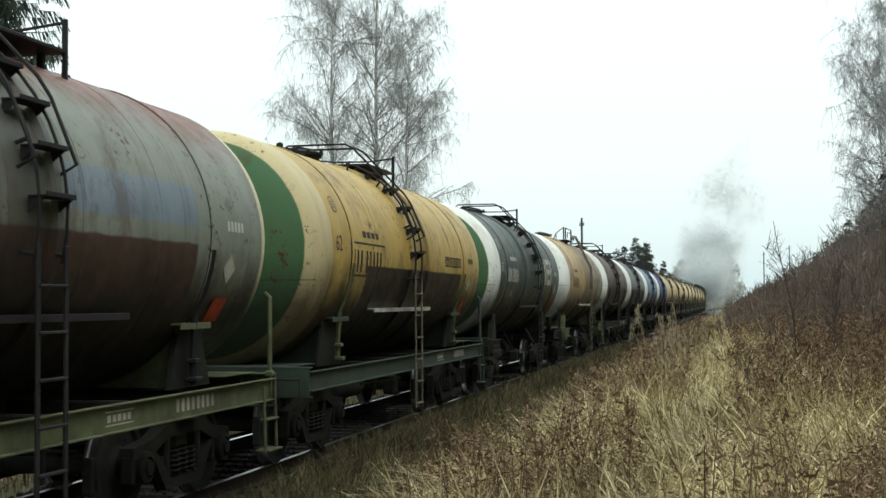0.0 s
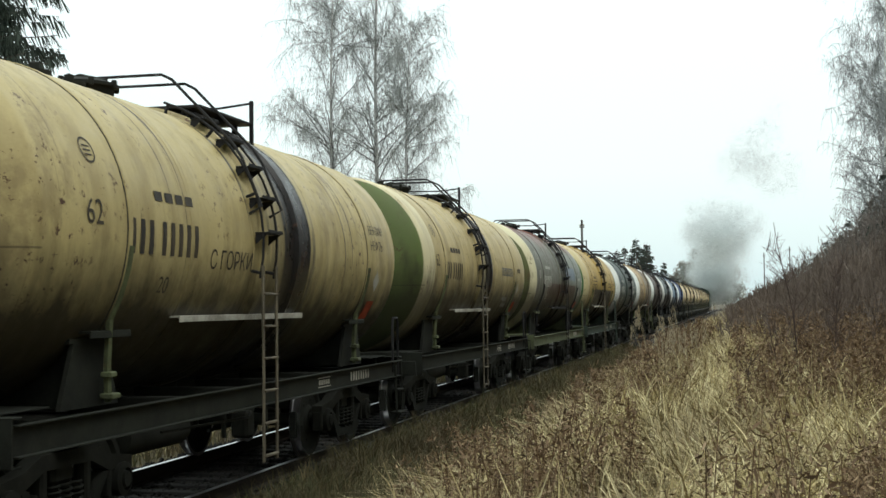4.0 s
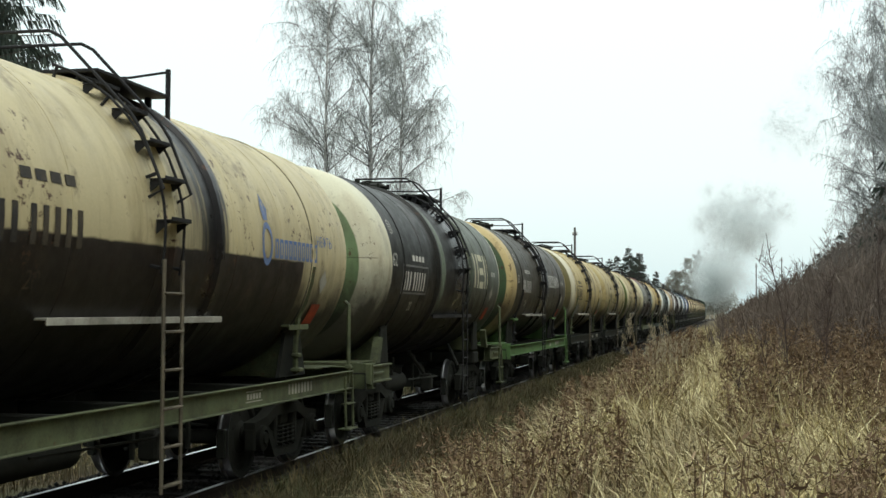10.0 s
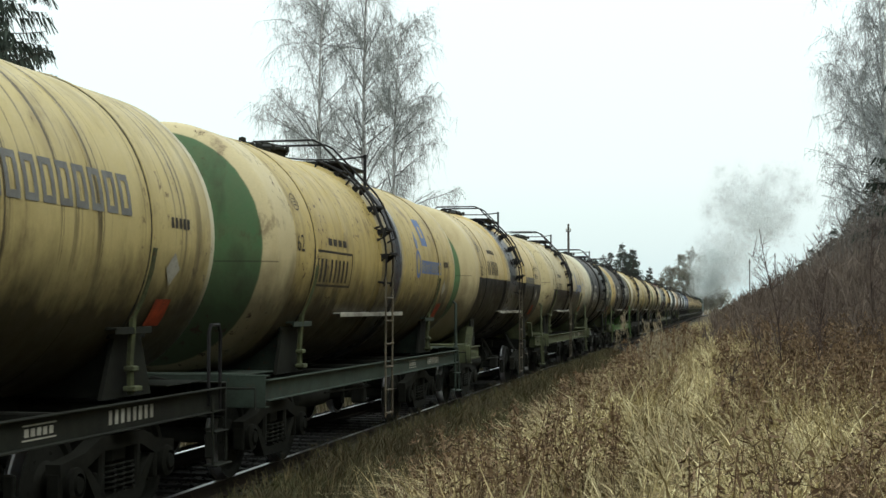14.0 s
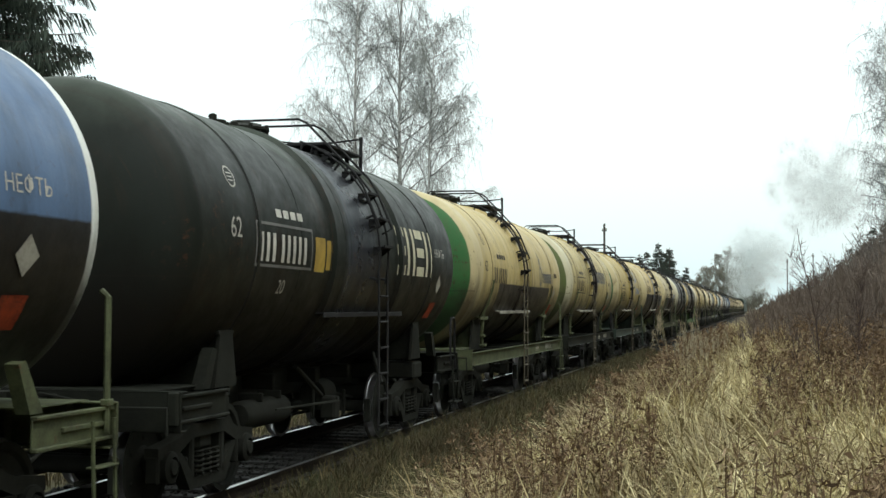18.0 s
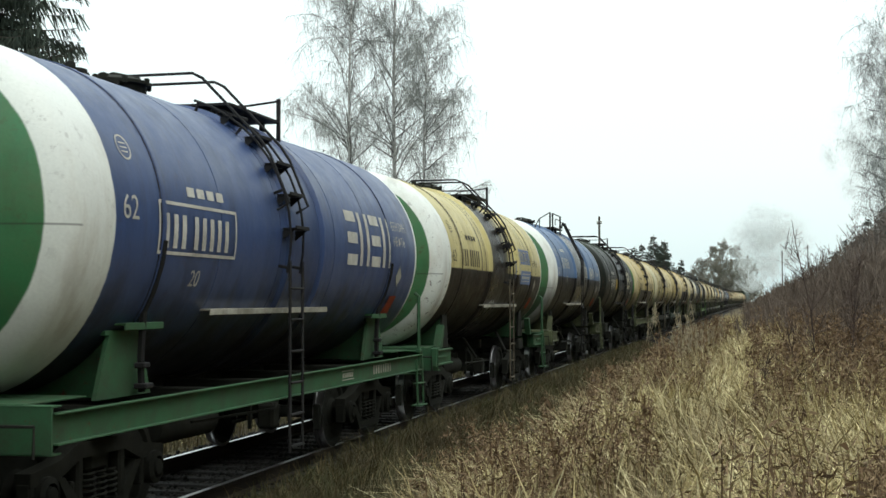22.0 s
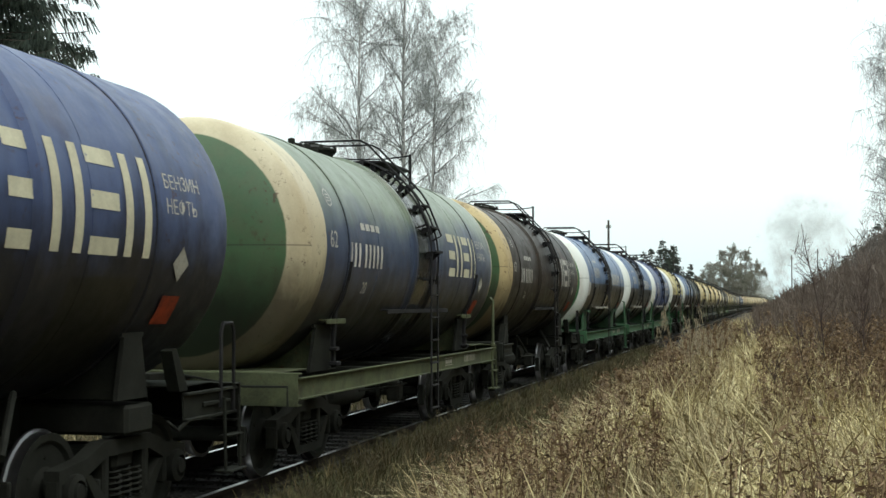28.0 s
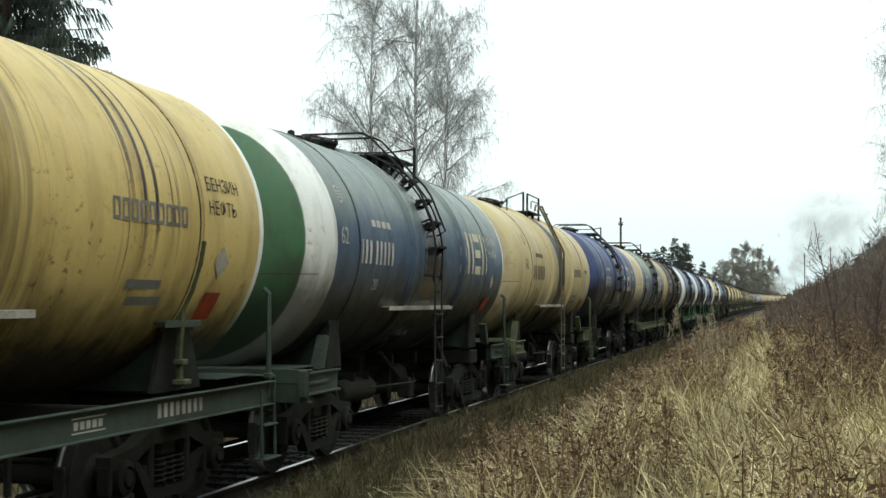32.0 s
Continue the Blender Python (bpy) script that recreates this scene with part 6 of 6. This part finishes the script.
            b = rng.uniform(0.05, 0.22)
            p = [(0.1 * math.cos(a) + b * l * q ** 2 * math.cos(a), 0.1 * math.sin(a) + b * l * q ** 2 * math.sin(a), l * q) for q in np.linspace(0, 1, 6)]
            stem = part("stem", Geo().tube(p, 0.005, 4), mat("pale_reed", (0.38, 0.31, 0.19), amount=0.4), g)
            tip, m2 = np.array(p[-1]), 60
            c = tip + np.stack([rng.normal(0, 0.02, m2), rng.normal(0, 0.02, m2), -0.3 * rng.random(m2)], 1)
            v = c[:, None] + rng.normal(0, 1, (m2, 3, 3)) * (0.006, 0.006, 0.03)
            part("plume", quick_mesh("plume", v.reshape(-1, 3), np.arange(3 * m2).reshape(-1, 3)), mat("pale_plume", (0.42, 0.35, 0.24), amount=0.3), stem)


build_field()


SAPLING = bark("dark_sapling_bark", (0.09, 0.06, 0.05), (0.05, 0.035, 0.03))


def sapling(x, y, h, seed, lean=0.0):
    rng = np.random.default_rng(seed)
    z0 = float(ground_z(np.array(x), np.array(y))) - 0.05
    w = thing("sapling", "thin bare red-brown sapling in the grass", "sapling", "saplings", pose(x, y, z0))
    t = np.linspace(0, 1, 9)
    stem = np.stack([lean * h * t ** 1.4 + 0.03 * np.sin(7 * t + seed), 0.05 * np.sin(5 * t + seed), h * t], 1)
    vs, fs = tubes(stem[None], (0.005 * h * (1 - t) ** 0.8 + 0.004)[None], 6)
    part("stem", quick_mesh("stem", vs, fs, True), SAPLING, w)
    n = int(9 * h)
    u = rng.uniform(0.25, 0.95, n)
    b = np.stack([np.interp(u, t, stem[:, i]) for i in range(3)], 1)
    az = rng.uniform(0, 6.28, n)
    br = branchlets(rng, b, np.stack([np.cos(az), np.sin(az), np.full(n, 1.1)], 1), h * 0.3 * (1.1 - u), n, -0.1, 6, 0.1)
    vs, fs = tubes(br, np.full((n, 1), 0.006) * np.linspace(1, 0.4, 6)[None], 4)
    m = n * 5
    i, k0 = rng.integers(0, n, m), rng.integers(1, 6, m)
    tw = branchlets(rng, br[i, k0], rng.normal(0, 0.5, (m, 3)) + (0, 0, 0.7), rng.uniform(0.1, 0.35, m), m, 0.0, 3, 0.15)
    v2, f2 = tubes(tw, np.full((m, 1), 0.0035) * np.linspace(1, 0.5, 3)[None], 3)
    part("twig_work", quick_mesh("twigs", np.concatenate([vs, v2]), np.concatenate([fs, f2 + len(vs)])), SAPLING, w)["kind"] = "stuff"


for i, (x, y, h, l) in enumerate(((7.4, 21, 2.8, -0.12), (9.0, 24, 2.9, 0.03), (9.7, 23, 3.4, 0.05), (10.1, 20, 2.6, -0.05), (8.6, 15, 1.6, 0.1), (11.2, 27, 3.6, -0.03), (7.0, 16.5, 1.3, -0.1), (6.5, 17, 1.1, 0.15), (9.3, 17, 2.2, 0.04), (9.8, 18.5, 2.7, -0.04), (8.9, 19.5, 2.3, 0.06), (8.2, 13, 1.4, -0.05), (8.4, 12, 1.2, 0.08), (9.2, 21, 2.9, -0.02), (10.6, 22, 3.0, 0.02), (8.0, 22, 2.2, 0.05), (9.6, 15, 1.9, 0.03), (7.7, 18, 1.7, 0.0))):
    sapling(x, y, h, 80 + i, l)


# ---- motion ----
def motions():
    times = list(range(0, 33))
    for w in train:
        walk(w, [(t, on_track(run(t) + PITCH * w["row"])) for t in times])
        del w["row"]
    walk(loco, [(t, on_track(run(t) + PITCH * LOCO_ROW)) for t in times])
    # wheels roll without slip; alike wheelsets share their keys
    fine = [i / 15 for i in range(32 * 15 + 1)]
    first = {}
    for ws, s in wheelsets:
        if s not in first:
            walk(ws, [(t, pose(0, s * 0.925, 0.478, -math.degrees(run(t) / 0.472))) for t in fine])
            first[s] = ws.animation_data
        else:
            ws.rotation_mode = "QUATERNION"
            d = ws.animation_data_create()
            d.action = first[s].action
            d.action_slot = first[s].action_slot
    # smoke: time, place (x, y, z) and spread of each cloud
    clouds = (
        ((0, 1.9, 236, 11.3, 3.6), (3, 3.0, 240, 13.5, 5.2), (6, 4.5, 244, 16.4, 6.7), (8, 6.5, 247, 17.9, 7.5), (10, 8.5, 250, 18.9, 8.1), (12, 10.4, 254, 20.4, 9.0), (14, 12.8, 258, 21.6, 10.1), (17, 17, 266, 25, 11.5), (19, 22, 270, 28, 12), (21, 29, 275, 31, 12), (24, 40, 280, 36, 12.5), (32, 72, 300, 50, 14)),
        ((0, 5.5, 236, 20.8, 5.6), (3, 9.8, 240, 26.0, 5.9), (6, 13.5, 244, 30.0, 8.5), (10, 22.2, 250, 36.0, 12), (14, 35.5, 258, 41.3, 15), (32, 68, 300, 66, 24)),
        ((0, 1.5, 230, 6.2, 2.2), (3, 2.2, 252, 8.0, 2.7), (6, 3.6, 272, 8.8, 3.5), (8, 4.2, 287, 10.2, 4.7), (10, 4.4, 303, 10.6, 5.5), (12, 5.8, 318, 12.6, 6.9), (14, 6.6, 332, 13.8, 7.9), (17, 5.2, 350, 14.4, 7.9), (19, 7.1, 358, 16.0, 9.0), (21, 9.3, 364, 17.2, 10.0), (23, 11.6, 370, 19.4, 11.0), (25, 13.4, 375, 21.0, 11.6), (28, 18.4, 385, 22.5, 12.4), (30, 20.0, 390, 22.6, 12.9), (32, 21.6, 396, 22.8, 13.4)),
        ((0, 1.1, 228, 5.2, 1.2), (6, 2.4, 271, 5.8, 1.6), (12, 3.5, 318, 7.6, 3.0), (17, 2.6, 355, 8.5, 4.6), (21, 7.0, 390, 9.2, 5.9), (25, 8.4, 415, 9.0, 6.8), (32, 9.5, 440, 10.3, 7.6)))
    rng = np.random.default_rng(2)
    for i, p in enumerate(puffs):
        keys = np.array(clouds[SMOKE_PART[i]])
        # each puff keeps its own bearing inside its cloud, most of them near the outside
        way = rng.normal(0, 1, 3)
        way *= rng.random() ** 0.45 / np.linalg.norm(way)
        rows = []
        for t in times:
            x, y, z, r = (float(np.interp(t, keys[:, 0], keys[:, j])) for j in (1, 2, 3, 4))
            rows.append((t, pose(x + r * way[0], y + r * way[1], max(3.5, z + 0.85 * r * way[2]), 0, 0, i * 40 + 2 * t)))
        walk(p, rows)


motions()
